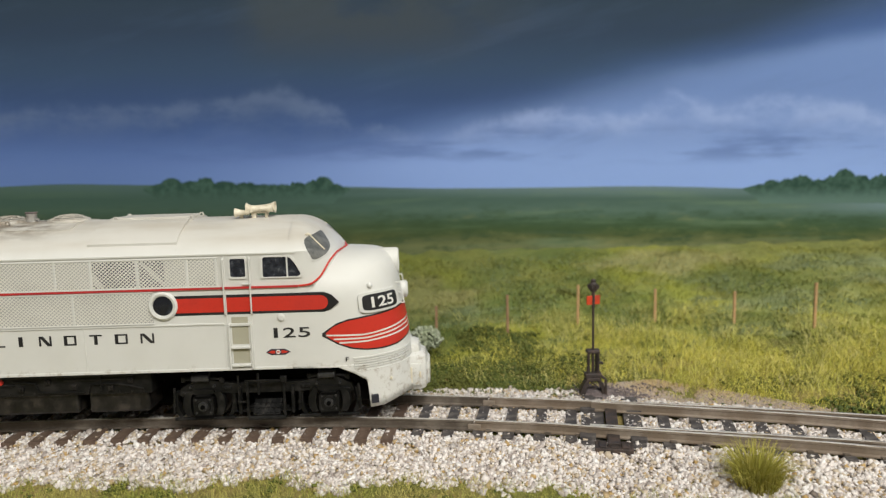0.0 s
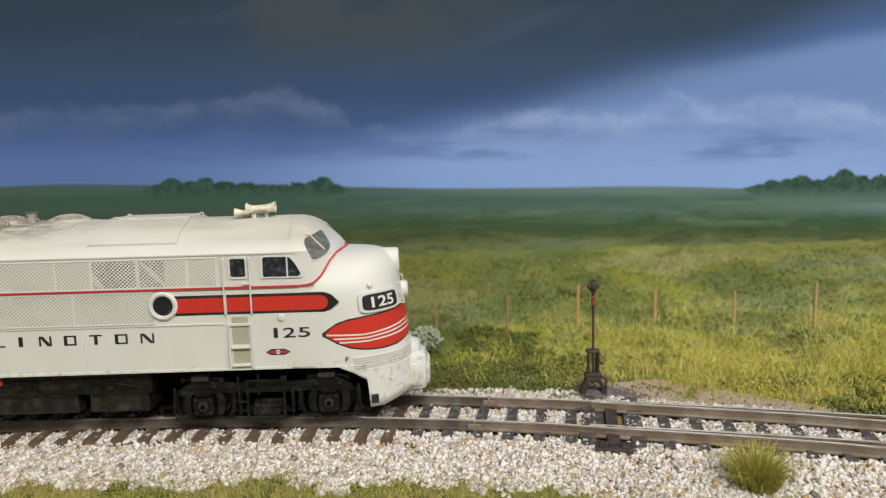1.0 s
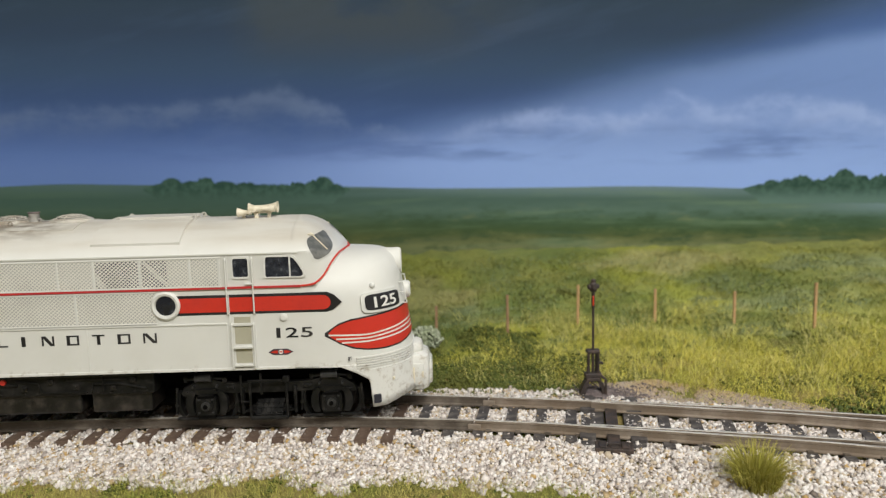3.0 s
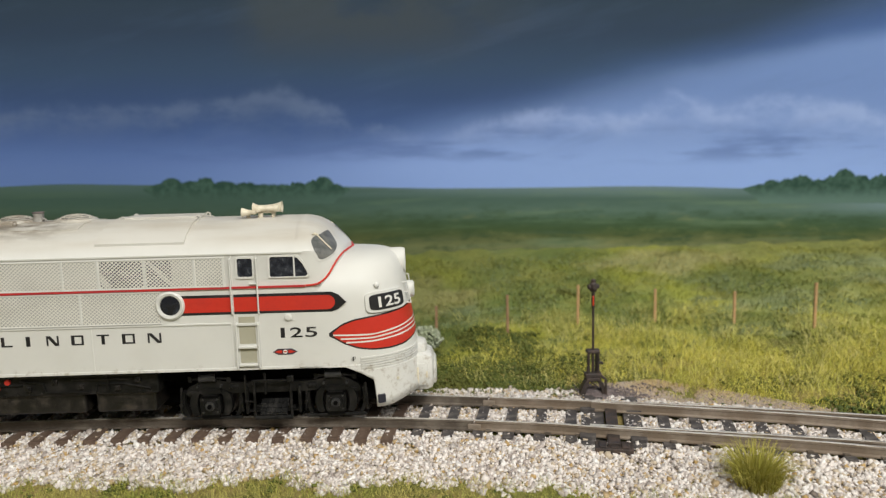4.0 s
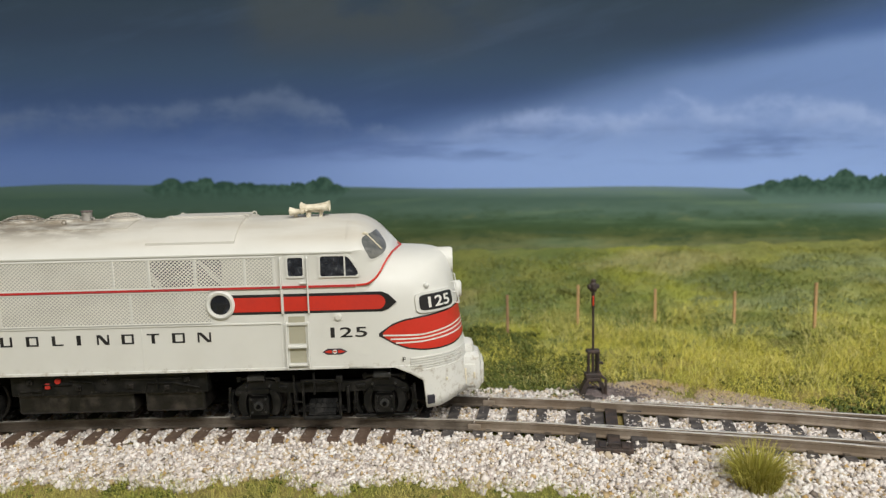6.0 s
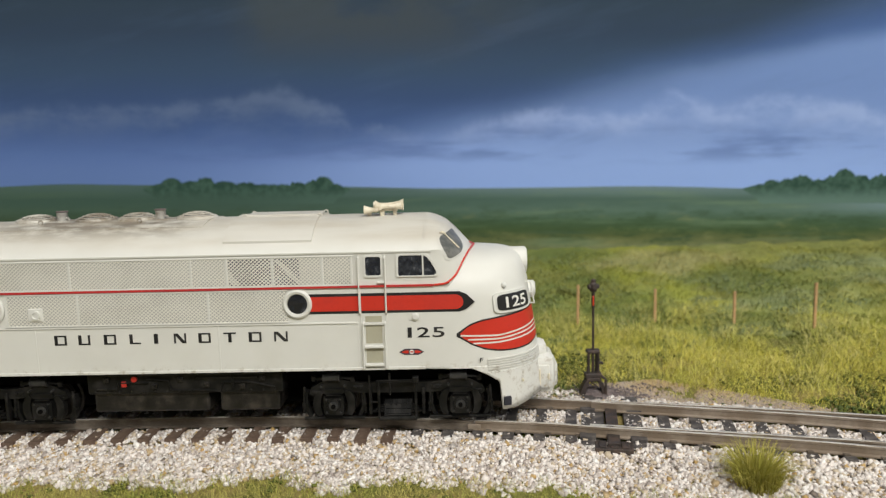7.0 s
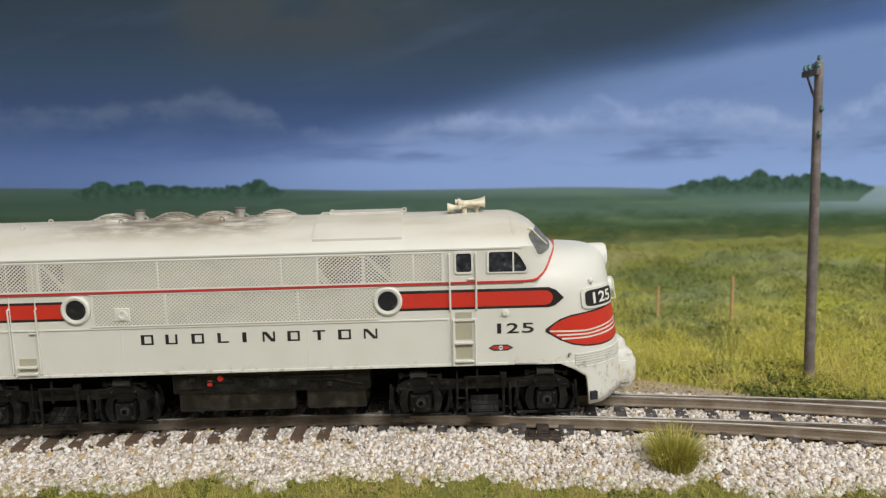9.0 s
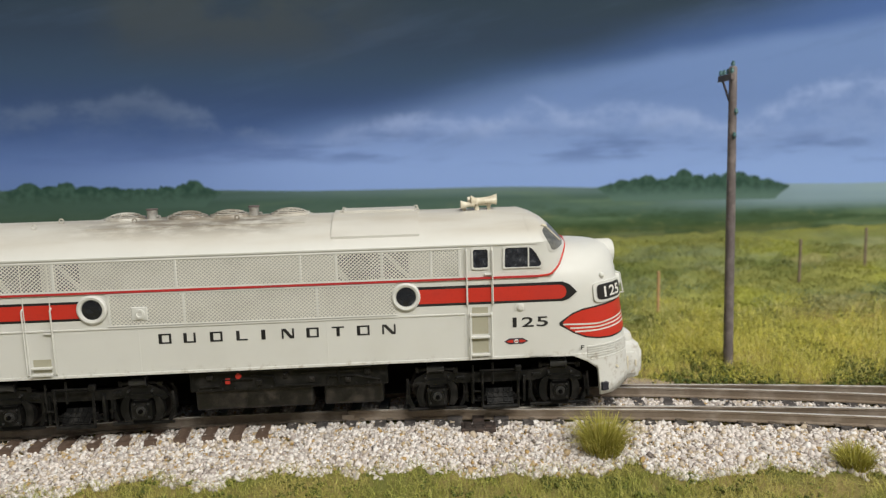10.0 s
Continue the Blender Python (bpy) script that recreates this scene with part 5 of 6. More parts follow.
# number boards on the nose shoulders
def number_board(mirror):
    """A panel that follows the curve of the nose."""
    def at(u, w, t0, t1, z0, z1, out):
        su, sv = 2 * u - 1, 2 * w - 1
        m, l = max(abs(su), abs(sv)), (abs(su) ** 6 + abs(sv) ** 6) ** (1 / 6)
        if l > 0:
            su, sv = su * m / l, sv * m / l
        t = t0 + (t1 - t0) * (su + 1) / 2
        return nose_at(z0 + (z1 - z0) * (sv + 1) / 2, 180 - t if mirror else t, out)

    def sheet(t0, t1, z0, z1, out, rim=0.0):
        bm = B()
        n = 12
        g = [[bm.verts.new(at(i / n, j / n, t0, t1, z0, z1, out)) for j in range(n + 1)] for i in range(n + 1)]
        for i in range(n):
            for j in range(n):
                bm.faces.new((g[i][j], g[i + 1][j], g[i + 1][j + 1], g[i][j + 1]))
        if rim:
            ring = [e for e in bm.edges if e.is_boundary]
            made = bmesh.ops.extrude_edge_only(bm, edges=ring)
            for v in [q for q in made["geom"] if isinstance(q, bmesh.types.BMVert)]:
                c = Vector((70, 0, v.co.z))
                v.co += (c - v.co).normalized() * rim
        return bm

    b = part("number_board", sheet(27.0, 67.5, 27.9, 33.1, 0.5, 1.0), WHITE, body, "raised number board housing", True)
    part("number_panel", sheet(29.8, 65.0, 28.5, 32.5, 0.6), BLACK, b, "black number panel")
    flat = lambda u, w: nose_at(29.1 + 2.75 * w, (180 - (37.5 + 22.5 * (1 - u))) if mirror else 37.0 + 22.5 * u, 0.7)
    ob = words("125", 0, 1, 0, 1, 0, STRIPE, "board_number", "white number 125 on black", at=flat, bold=0.02)
    ob.parent = b


number_board(False)
number_board(True)
# lamps and grabs of the nose
bm = B()
lathe(bm, [(3.6, -6), (3.6, 0.0), (3.2, 0.6), (2.7, 0.3), (2.4, -0.3)], sides=30)
bm.transform(Matrix.Translation((85.7, 0, 38.4)) @ Matrix.Rotation(radians(90), 4, "Y"))
hl = part("headlight", bm, WHITE, body, "round off-white headlight housing", True)
bm = B()
lathe(bm, [(2.5, 0.0), (2.2, 0.3), (1.2, 0.5)], sides=24)
bm.transform(Matrix.Translation((85.4, 0, 38.4)) @ Matrix.Rotation(radians(90), 4, "Y"))
part("headlight_lens", bm, GLASS, hl)
bm = B()
lathe(bm, [(2.3, -3), (2.3, 0.3), (1.8, 0.7), (1.5, 0.2)], sides=24)
bm.transform(Matrix.Translation((87.8, 0, 30.6)) @ Matrix.Rotation(radians(90), 4, "Y"))
part("lower_headlight", bm, WHITE, body, smooth=True)
for th in (38, 142):
    p = Vector(nose_at(34.6, th, 0.2))
    bm = B()
    bmesh.ops.create_uvsphere(bm, u_segments=12, v_segments=8, radius=0.75, matrix=Matrix.Translation(p))
    part("marker_lamp", bm, WHITE, body, smooth=True)
for th in (74, 106):
    bm = B()
    bent(bm, [nose_at(33.6, th, 0.0), nose_at(33.6, th, 1.1), nose_at(28.2, th, 1.2), nose_at(28.2, th, 0.0)], 0.18)
    bent(bm, [nose_at(31.0, th, 0.0), nose_at(31.0, th, 1.2)], 0.18)
    part("nose_grab_iron", bm, WHITE, body)
bm = B()
lathe(bm, [(0.95, 0.0), (0.95, 0.3), (0.55, 0.5)], sides=18)
bm.transform(Matrix.Translation((57.9, -SIDE, 28.0)) @ Matrix.Rotation(radians(90), 4, "X"))
part("sand_filler", bm, WHITE, body)
plate("sand_filler_plate", WHITE, rect(56.4, 59.4, 27.2, 28.9), out=0.12)

# roof: hatch, fans, stacks, lift rings, horns
def roof_z(y):
    return float(np.interp(abs(y), [r[0] for r in reversed(ROOF)], [r[1] for r in reversed(ROOF)]))


def roof_panel(x0, x1, y0, y1, high):
    bm = B()
    ys = np.linspace(y0, y1, 14)
    a = [[bm.verts.new((x, y, roof_z(y) + h)) for y in ys] for x in (x0, x1) for h in (-0.3, high)]
    for k in range(len(ys) - 1):
        bm.faces.new((a[1][k], a[3][k], a[3][k + 1], a[1][k + 1]))
        bm.faces.new((a[0][k], a[0][k + 1], a[1][k + 1], a[1][k]))
        bm.faces.new((a[2][k], a[3][k], a[3][k + 1], a[2][k + 1]))
    bm.faces.new((a[0][0], a[1][0], a[3][0], a[2][0])), bm.faces.new((a[0][-1], a[1][-1], a[3][-1], a[2][-1]))
    return bm


part("roof_hatch", roof_panel(11.9, 33.4, -16.9, 16.9, 0.6), WHITE, body, "raised roof hatch panel", True)
bm = B()
box(bm, 14.0, 33.0, -4.4, 4.4, 51.0, 52.2, 0.2)
part("roof_walk", bm, WHITE, body)
part("roof_seam", roof_panel(33.4, 33.7, -18.0, 18.0, 0.12), WHITE, body, "")
part("fan_deck", roof_panel(-48.5, 5.0, -10.5, 10.5, 0.22), WHITE, body, "sooty fan deck on the roof", True)


def fan(x):
    bm = B()
    lathe(bm, [(5.3, 50.6), (5.3, 51.6), (5.0, 52.0), (4.6, 51.9)], (x, 0, 0), 32)
    f = part("roof_fan", bm, WHITE, body, "round radiator fan with a domed guard", True)
    for r, h in ((4.3, 52.1), (3.4, 52.55), (2.4, 52.85), (1.3, 53.0)):
        bm = B()
        for k in range(24):
            a, b = 2 * math.pi * k / 24, 2 * math.pi * (k + 1) / 24
            rod(bm, (x + r * math.cos(a), r * math.sin(a), h), (x + r * math.cos(b), r * math.sin(b), h), 0.17, sides=4)
        part("guard_ring", bm, WHITE, f)
    bm = B()
    for k in range(8):
        a = math.pi * k / 4
        bent(bm, [(x + 4.7 * math.cos(a), 4.7 * math.sin(a), 51.9), (x + 2.9 * math.cos(a), 2.9 * math.sin(a), 52.7), (x, 0, 53.05)], 0.14, 4)
    part("guard_spokes", bm, WHITE, f)
    bm = B()
    lathe(bm, [(4.6, 51.3), (4.0, 51.8), (2.0, 52.3), (0.5, 52.5)], (x, 0, 0), 24)
    part("fan_blades", bm, STACKGREY, f)


for fx in (-42.5, -26.7, -15.6, 0.0):
    fan(fx)
for sx in (-35.3, -9.2):
    bm = B()
    lathe(bm, [(1.45, 50.5), (1.35, 51.2), (1.3, 53.6), (1.5, 53.9), (1.15, 53.9), (1.0, 53.2)], (sx, -1.0, 0), 20)
    st = part("exhaust_stack", bm, STACKGREY, body, "sooty grey exhaust stack", True)
    bm = B()
    bent(bm, [(sx + 1.3, -1.6, 52.2), (sx + 2.1, -1.6, 52.2), (sx + 2.1, -1.6, 51.2)], 0.25)
    part("stack_bracket", bm, STACKGREY, st)
    bm = B()
    lathe(bm, [(1.18, 53.5), (1.52, 53.86), (1.5, 54.05), (1.1, 54.0), (0.9, 53.6)], (sx, -1.0, 0), 20)
    part("stack_rim", bm, SOOT, st, "soot-black stack rim")


def lift_ring(x, y, z):
    bm = B()
    for k in range(10):
        a, b = 2 * math.pi * k / 10, 2 * math.pi * (k + 1) / 10
        rod(bm, (x + 0.55 * math.cos(a), y, z + 0.55 + 0.55 * math.sin(a)), (x + 0.55 * math.cos(b), y, z + 0.55 + 0.55 * math.sin(b)), 0.2, sides=6)
    part("lift_ring", bm, WHITE, body)


for lx, ly in ((33.3, -4.4), (14.0, -4.4), (-38.0, -6.5), (-12.5, -6.5), (-57.0, -4.0), (-61.5, -9.0), (33.3, 4.4), (14.0, 4.4)):
    lift_ring(lx, ly, roof_z(ly) + 0.1)


def horn(x, y, z, length, way, bell):
    bm = B()
    lathe(bm, [(0.6, 0), (0.55, length * 0.3), (0.72, length * 0.6), (1.0, length * 0.82), (bell, length), (bell * 0.75, length - 0.15), (0.4, length * 0.8)], sides=18)
    bm.transform(Matrix.Translation((x, y, z)) @ Matrix.Rotation(radians(90 * way), 4, "Y"))
    return bm


bm = B()
box(bm, 45.4, 46.4, -3.6, -2.4, 50.6, 52.8, 0.2)
box(bm, 48.6, 49.8, -3.8, -2.2, 50.6, 52.6, 0.2)
box(bm, 52.0, 52.9, -3.4, -2.4, 50.6, 53.2, 0.2)
box(bm, 45.2, 53.2, -3.3, -2.6, 52.3, 52.9, 0.2)
air_horn = part("air_horn", bm, CREAM, body, "cream plastic air horn cluster", True)
part("trumpet", horn(53.0, -4.2, 53.6, 5.4, -1, 1.6), CREAM, air_horn, smooth=True)
part("trumpet", horn(48.0, -2.0, 53.8, 6.6, 1, 1.5), CREAM, air_horn, smooth=True)
part("trumpet", horn(48.4, -5.0, 52.8, 3.6, -1, 1.2), CREAM, air_horn, smooth=True)
bm = B()
rod(bm, (52.9, -4.2, 53.6), (54.2, -4.2, 53.6), 0.8, 0.9, 14)
rod(bm, (46.9, -2.0, 53.8), (48.1, -2.0, 53.8), 0.85, 0.8, 14)
rod(bm, (49.0, -5.4, 53.2), (49.0, -1.6, 53.2), 0.45)
part("diaphragm_cap", bm, CREAM, air_horn)
# rivets under the ribs
for k in range(24):
    bm = B()
    bmesh.ops.create_icosphere(bm, subdivisions=1, radius=0.24, matrix=Matrix.Translation(nose_at(13.45, 20 + 62 * k / 23, 0.0)))
    part("rivet", bm, WHITE, pilot)

# ---- underframe and trucks ----
bm = B()
box(bm, -24.5, 24.5, -16.6, 16.6, 9.2, 15.2, 0.4)
frame_ob = part("underframe", bm, UNDER, loco, "black underframe")
# near-black boxes added to close gaps under the body and give its shade
for name, dims in (("deck_beam", (-83, 77.0, -13.0, 13.0, 11.0, 14.9)), ("floor_plate", (-83, 68.0, -18.3, 18.3, 14.95, 15.6)), ("nose_floor", (68.02, 78.4, -15.4, 15.4, 14.4, 15.5)),
                   ("underbody_fill", (-83, 74.4, -6.8, 6.8, 3.2, 10.98)), ("pilot_fill", (74.5, 81.0, -12.5, 12.5, 4.4, 14.3))):
    bm = B()
    box(bm, *dims)
    part(name, bm, UNDERSHADE, frame_ob)
for a, b in ((-23.6, 5.6), (8.2, 23.3)):
    bm = B()
    box(bm, a, b, -15.6, 15.6, 4.1, 9.4, 0.7)
    box(bm, a + 0.4, b - 0.4, -16.0, -15.0, 8.8, 9.5, 0.1)
    part("fuel_tank", bm, TANK, loco, "black fuel tank with brown dust")
bm = B()
box(bm, -15.8, -14.6, -17.0, -16.2, 11.1, 12.5, 0.12)
part("cutoff_box", bm, RED, frame_ob, "red fuel cut-off box")
bm = B()
rod(bm, (-12.5, -17.1, 13.1), (-12.5, -16.2, 13.1), 0.72, sides=18)
part("cutoff_button", bm, RED, frame_ob, "red round fuel cut-off")
bm = B()
box(bm, 3.0, 18.0, -16.9, -16.3, 12.9, 13.2)
box(bm, -20.0, 20.0, -16.8, -16.4, 13.9, 14.2)
part("pipe", bm, TANK, frame_ob)
for points, r in (([(-22.0, -16.9, 10.6), (-17.0, -16.9, 10.6), (-16.4, -16.9, 12.2), (-9.0, -16.9, 12.2)], 0.24), ([(-9.5, -16.9, 13.2), (-4.0, -16.9, 12.6), (-3.4, -16.9, 10.2), (8.0, -16.9, 10.0)], 0.2),
                  ([(9.0, -16.9, 9.8), (9.6, -16.9, 12.0), (16.0, -16.9, 12.0), (22.5, -16.9, 10.6)], 0.22), ([(12.0, -16.9, 14.0), (12.2, -16.9, 10.4)], 0.26)):
    bm = B()
    bent(bm, points, r)
    part("pipe", bm, UNDER, frame_ob)
for vx, vz in ((-19.5, 12.9), (-7.5, 11.2), (-1.0, 12.8), (5.4, 11.4), (14.4, 10.9), (19.4, 12.8)):
    bm = B()
    box(bm, vx - 0.7, vx + 0.7, -17.1, -16.4, vz - 0.6, vz + 0.6, 0.15)
    rod(bm, (vx, -17.6, vz), (vx, -16.9, vz), 0.32, sides=8)
    part("valve", bm, TANK, frame_ob)
for bx in np.arange(-22.5, 23.0, 3.0):
    bm = B()
    bmesh.ops.create_icosphere(bm, subdivisions=1, radius=0.28, matrix=Matrix.Translation((float(bx), -16.6, 9.9)))
    part("rivet", bm, TANK, frame_ob)


def truck(cx):
    tr = new("truck")
    tr.parent = loco
    tr.matrix_basis = pose(cx * MM, 0, 0)
    tagged(tr, "black four-wheel truck with cast side frames")
    for sy in (-1, 1):
        bm = B()
        # cast frame: an arched chord that dips between the axles, with tapered ends
        prism(bm, [(-22.0, 8.0), (-21.4, 9.6), (-19.0, 10.9), (-17.6, 11.6), (-13.6, 11.6), (-11.6, 11.0), (-9.0, 10.6), (9.0, 10.6), (11.6, 11.0), (13.6, 11.6), (17.6, 11.6), (19.0, 10.9), (21.4, 9.6), (22.0, 8.0),
                   (21.0, 7.4), (19.4, 8.6), (12.1, 8.6), (10.6, 8.2), (8.6, 8.0), (-8.6, 8.0), (-10.6, 8.2), (-12.1, 8.6), (-19.4, 8.6), (-21.0, 7.4)], sy * 15.2, sy * 13.4)
        sf = part("side_frame", bm, UNDER, tr, smooth=True)
        for ax in (-15.75, 15.75):
            for k in (-1, 1):
                # bowed pedestal leg, and the shoe that bears on the wheel behind it
                bm = B()
                arc = [(ax + k * (3.0 + 2.3 * math.sin(radians(a))), 5.4 + 3.6 * math.cos(radians(a))) for a in range(12, 150, 15)]
                inner = [(ax + k * (2.2 + 1.2 * math.sin(radians(a))), 5.3 + 3.2 * math.cos(radians(a))) for a in range(147, 10, -15)]
                prism(bm, arc + inner, sy * 15.6, sy * 13.8)
                part("pedestal_leg", bm, UNDER, sf)
                bm = B()
                face = [(ax + k * 6.9 * math.cos(radians(a)), 5.9 + 6.9 * math.sin(radians(a))) for a in range(-34, 21, 9)]
                back = [(ax + k * 7.9 * math.cos(radians(a)), 5.9 + 7.5 * math.sin(radians(a))) for a in range(20, -35, -9)]
                prism(bm, face + back, sy * 14.6, sy * 12.4)
                rod(bm, (ax + k * 7.6, sy * 15.3, 5.2), (ax + k * 7.6, sy * 13.6, 5.2), 0.5, sides=10)
                rod(bm, (ax + k * 7.4, sy * 14.8, 9.6), (ax + k * 7.8, sy * 14.8, 3.0), 0.34, sides=8)
                part("brake_shoe", bm, UNDER, sf)
            bm = B()
            prism(bm, [(ax - 2.5, 3.2), (ax - 1.8, 2.4), (ax + 1.8, 2.4), (ax + 2.5, 3.2), (ax + 2.5, 7.0), (ax + 1.7, 7.9), (ax - 1.7, 7.9), (ax - 2.5, 7.0)], sy * 16.2, sy * 13.8)
            prism(bm, [(ax - 2.9, 8.35), (ax - 2.5, 9.3), (ax + 2.5, 9.3), (ax + 2.9, 8.35), (ax + 2.0, 8.0), (ax - 2.0, 8.0)], sy * 15.7, sy * 14.6)
            jb = part("journal_box", bm, UNDER, sf)
            for r0, r1, y0, y1, m in ((1.85, 1.7, 16.1, 16.6, UNDER), (1.25, 1.1, 16.5, 16.95, CYLINDER), (0.55, 0.5, 16.9, 17.4, UNDERSHADE)):
                bm = B()
                rod(bm, (ax, sy * y0, 5.2), (ax, sy * y1, 5.2), r0, r1, sides=20)
                part("bearing_cap", bm, m, jb)
            for bx, bz in ((-1.75, 3.5), (1.75, 3.5), (-1.75, 6.9), (1.75, 6.9), (-2.9, 10.2), (2.9, 10.2)):
                bm = B()
                rod(bm, (ax + bx, sy * 16.6, bz), (ax + bx, sy * 15.0, bz), 0.27, sides=6)
                part("bolt", bm, CYLINDER, jb)
            # spring openings: near-black strips on the box in place of their shade
            bm = B()
            box(bm, ax - 2.1, ax + 2.1, sy * 16.25, sy * 15.5, 7.15, 7.75)
            box(bm, ax - 2.2, ax + 2.2, sy * 16.25, sy * 15.5, 2.05, 2.75)
            part("slot_shade", bm, UNDERSHADE, jb)
            bm = B()
            rod(bm, (ax - 2.2, sy * 15.4, 12.4), (ax + 1.4, sy * 15.4, 12.4), 1.1, sides=18)
            rod(bm, (ax - 2.5, sy * 15.4, 12.4), (ax - 2.1, sy * 15.4, 12.4), 1.25, sides=18)
            rod(bm, (ax + 1.3, sy * 15.4, 12.4), (ax + 1.7, sy * 15.4, 12.4), 1.25, sides=18)
            part("brake_cylinder", bm, CYLINDER, sf, "worn grey brake cylinder", True)
            bm = B()
            rod(bm, (ax + 1.6, sy * 15.4, 12.2), (ax + 4.8, sy * 15.3, 11.9), 0.38, sides=8)
            box(bm, ax + 4.2, ax + 5.4, sy * 15.8, sy * 14.9, 11.0, 12.4, 0.2)
            rod(bm, (ax - 2.4, sy * 15.2, 12.2), (ax - 4.6, sy * 15.0, 12.0), 0.55, sides=10)
            box(bm, ax - 5.4, ax - 4.4, sy * 15.6, sy * 14.8, 11.2, 12.7, 0.2)
            part("brake_linkage", bm, UNDER, sf)
            bm = B()
            box(bm, ax - 7.6, ax + 7.6, sy * 15.7, sy * 14.9, 1.35, 2.05, 0.15)
            part("pedestal_tie", bm, UNDER, sf)
        for x0, x1, z0, z1 in ((-11.0, -8.6, 9.0, 10.0), (8.6, 11.0, 9.0, 10.0), (-21.2, -19.2, 8.2, 8.8), (19.2, 21.2, 8.2, 8.8)):
            bm = B()
            box(bm, x0, x1, sy * 15.55, sy * 15.0, z0, z1, 0.2)
            rod(bm, (x0 + 0.7, sy * 15.9, (z0 + z1) / 2), (x0 + 0.7, sy * 15.3, (z0 + z1) / 2), 0.3, sides=8)
            part("frame_lug", bm, UNDER, sf)
        bm = B()
        for z, l in ((3.2, 6.2), (3.8, 5.4), (4.4, 4.4), (5.0, 3.4)):
            box(bm, -l, l, sy * 15.4, sy * 13.8, z - 0.24, z + 0.22, 0.1)
        box(bm, -7.0, -6.2, sy * 15.9, sy * 14.2, 2.6, 9.6, 0.2)
        box(bm, 6.2, 7.0, sy * 15.9, sy * 14.2, 2.6, 9.6, 0.2)
        part("leaf_spring", bm, UNDER, sf)
    bm = B()
    box(bm, -4, 4, -13, 13, 4, 11.5, 0.3)
    # added filler between the wheels, near-black for the shade there
    box(bm, -21, 21, -6.4, 6.4, 1.4, 11.5, 0.3)
    part("bolster", bm, UNDERSHADE, tr)
    # hanging step with a ribbed tread
    bm = B()
    bent(bm, [(-4.3, -17.2, 11.6), (-4.3, -17.2, 2.3), (4.8, -17.2, 2.3), (4.8, -17.2, 12.2)], 0.36, 8)
    bent(bm, [(-4.9, -17.0, 11.6), (4.8, -17.0, 11.6)], 0.3)
    bent(bm, [(-6.6, -16.6, 6.2), (-4.3, -17.0, 6.2)], 0.24)
    bent(bm, [(-6.6, -16.6, 13.0), (-6.6, -16.6, 5.8)], 0.28)
    bent(bm, [(-1.6, -16.8, 13.5), (-1.6, -16.8, 8.0)], 0.3)
    box(bm, 4.0, 5.6, -17.8, -16.5, 11.2, 12.8, 0.2)
    stp = part("step_frame", bm, UNDER, tr)
    bm = B()
    tilt = Matrix.Translation((0.3, -17.5, 3.0)) @ Matrix.Rotation(radians(40), 4, "X")
    box(bm, -3.5, 3.3, 0.0, 4.6, -0.5, 0.0, 0.1)
    bm.transform(tilt)
    part("step_tread", bm, UNDER, stp, "ribbed black step tread")
    for i in range(5):
        for j in range(3):
            bm = B()
            u0 = -3.2 + 1.3 * i + 0.2 * j
            box(bm, u0, u0 + 1.0, 0.3 + 1.45 * j, 1.45 + 1.45 * j, 0.0, 0.28)
            bm.transform(tilt)
            part("tread_cell", bm, UNDER, stp)
    bm = B()
    box(bm, -4.4, 5.0, -17.7, -16.7, 1.6, 2.4, 0.2)
    part("step_bar", bm, UNDER, stp)
    wheels = []
    for ax in (-15.75, 15.75):
        bm = B()
        for sy in (-1, 1):
            b2 = B()
            lathe(b2, [(5.2, 7.2), (6.5, 7.25), (6.4, 7.75), (5.85, 8.0), (5.8, 9.9), (5.2, 9.9), (4.6, 9.4), (1.6, 9.2), (1.4, 9.8), (0.7, 9.8)], sides=28)
            b2.transform(Matrix.Rotation(radians(-90 * sy), 4, "X"))
            me = bpy.data.meshes.new("tmp")
            b2.to_mesh(me)
            b2.free()
            bm.from_mesh(me)
            bpy.data.meshes.remove(me)
        rod(bm, (0, -9, 0), (0, 9, 0), 1.1, sides=12)
        for k in range(4):
            a = math.pi * k / 2
            for sy in (-1, 1):
                rod(bm, (3.1 * math.cos(a), sy * 9.3, 3.1 * math.sin(a)), (3.1 * math.cos(a), sy * 9.75, 3.1 * math.sin(a)), 0.6, sides=10)
        w = part("wheelset", bm, WHEELSTEEL, tr, "dark steel wheels on an axle", True)
        w.matrix_basis = pose(ax * MM, 0, 5.85 * MM)
        wheels.append((w, ax))
    return tr, wheels


truck_front, wheels_front = truck(52.5)
truck_rear, wheels_rear = truck(-52.5)


# ---- what moves ----
RUN = [  # seconds, place along and across in mm, heading in degrees
    (0.0, -98.3, 189.1, 1.3), (1.5, -98.3, 189.1, 1.3), (2.0, -98.2, 189.1, 1.29), (2.5, -98.0, 189.1, 1.28), (4.0, -96.55, 189.25, 1.18), (4.5, -95.7, 189.25, 1.1),
    (5.0, -93.8, 189.2, 0.95), (5.5, -90.45, 189.15, 0.72), (6.1, -82.2, 189.1, 0.1), (6.8, -68.6, 188.9, -0.96), (7.0, -64.5, 188.8, -1.3), (7.5, -54.6, 188.45, -2.05),
    (8.0, -45.2, 187.85, -2.74), (8.5, -35.9, 187.15, -3.46), (9.0, -25.8, 186.25, -4.27), (9.5, -15.4, 185.05, -5.1), (10.0, -5.6, 183.85, -5.88),
]


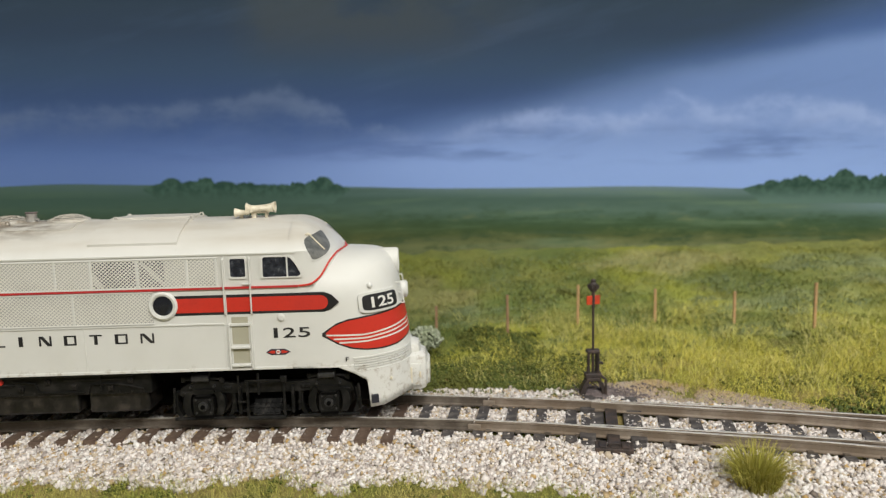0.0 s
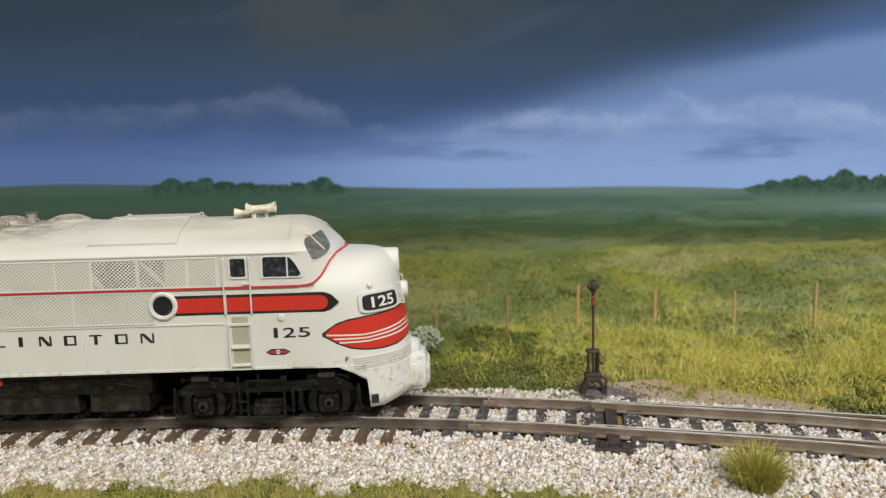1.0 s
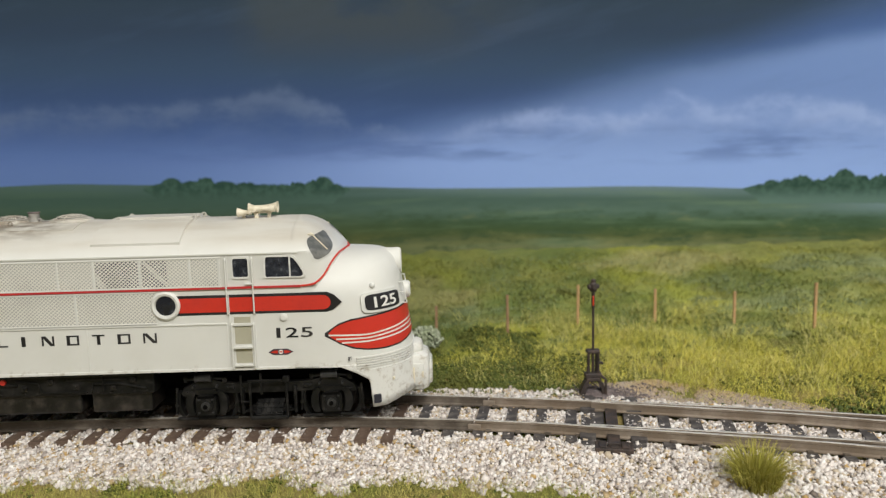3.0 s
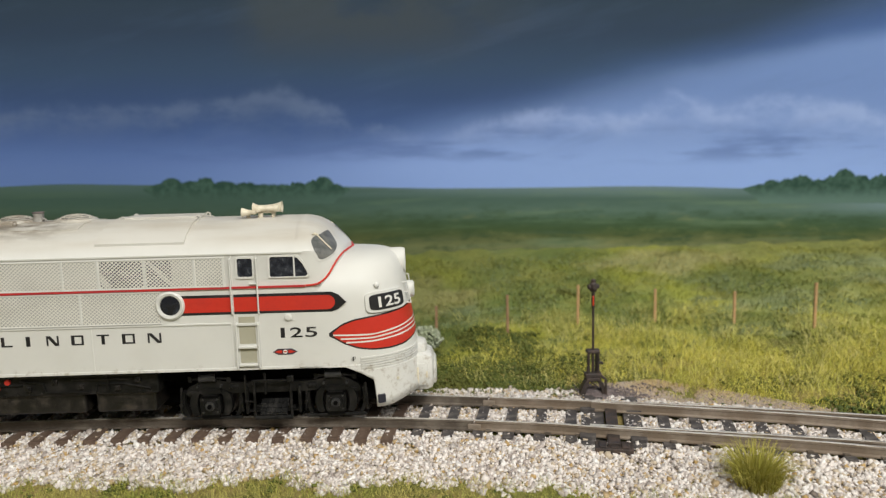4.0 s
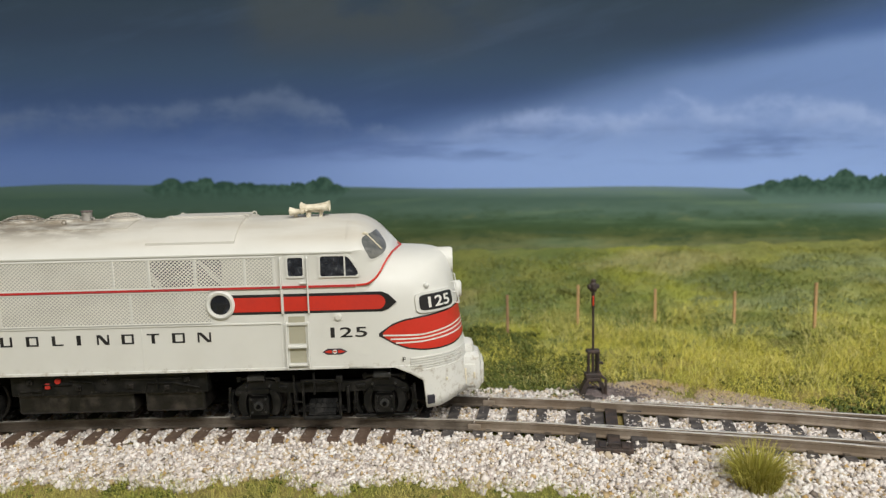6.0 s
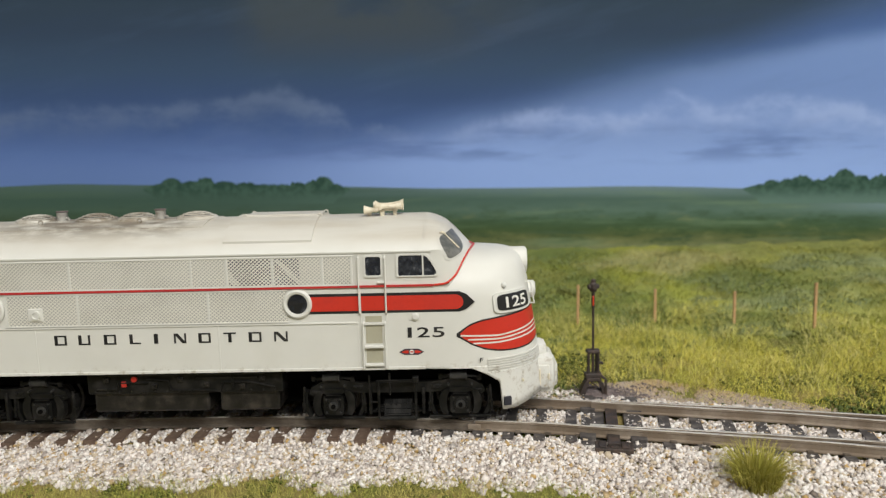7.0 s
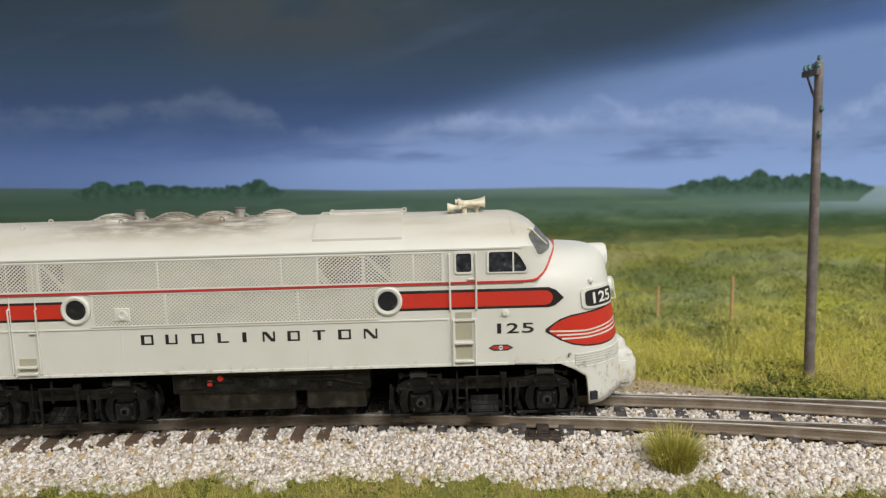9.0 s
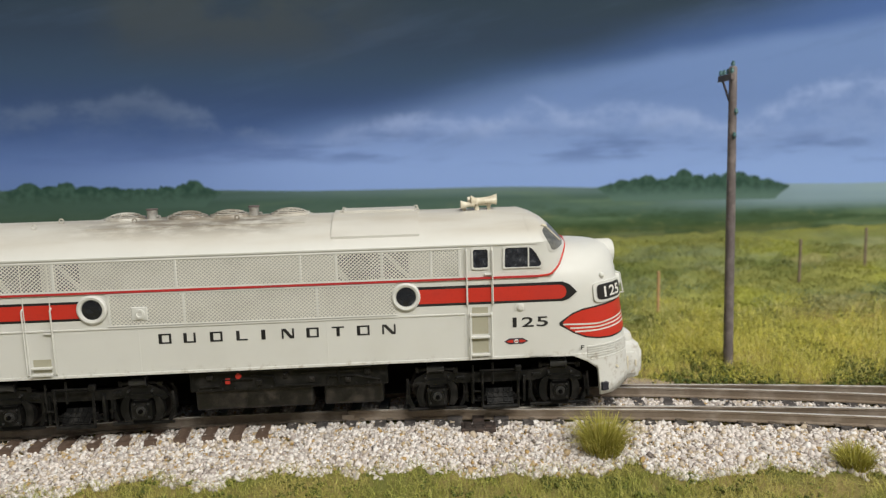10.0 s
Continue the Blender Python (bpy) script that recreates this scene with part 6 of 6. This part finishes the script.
def motions():
    walk(loco, [(t, pose(x * MM, y * MM, 0, 0, 0, a)) for t, x, y, a in RUN])
    walk(stand_mast, [(0.0, pose(0, 0, 0, 0, 0, 18)), (0.1, pose(0, 0, 0, 0, 0, 40)), (0.2, pose(0, 0, 0, 0, 0, 62)), (0.3, pose(0, 0, 0, 0, 0, 78)), (0.4, pose(0, 0, 0, 0, 0, 79)), (10.0, pose(0, 0, 0, 0, 0, 79))])
    # the wheels roll with the way gone
    fine = np.arange(0.0, 10.01, 0.25)
    way = np.interp(fine, [r[0] for r in RUN], [r[1] for r in RUN])
    for w, ax in wheels_front + wheels_rear:
        walk(w, [(float(t), pose(ax * MM, 0, 5.85 * MM, 0, math.degrees((x - way[0]) / 5.85), 0)) for t, x in zip(fine, way)])


motions()
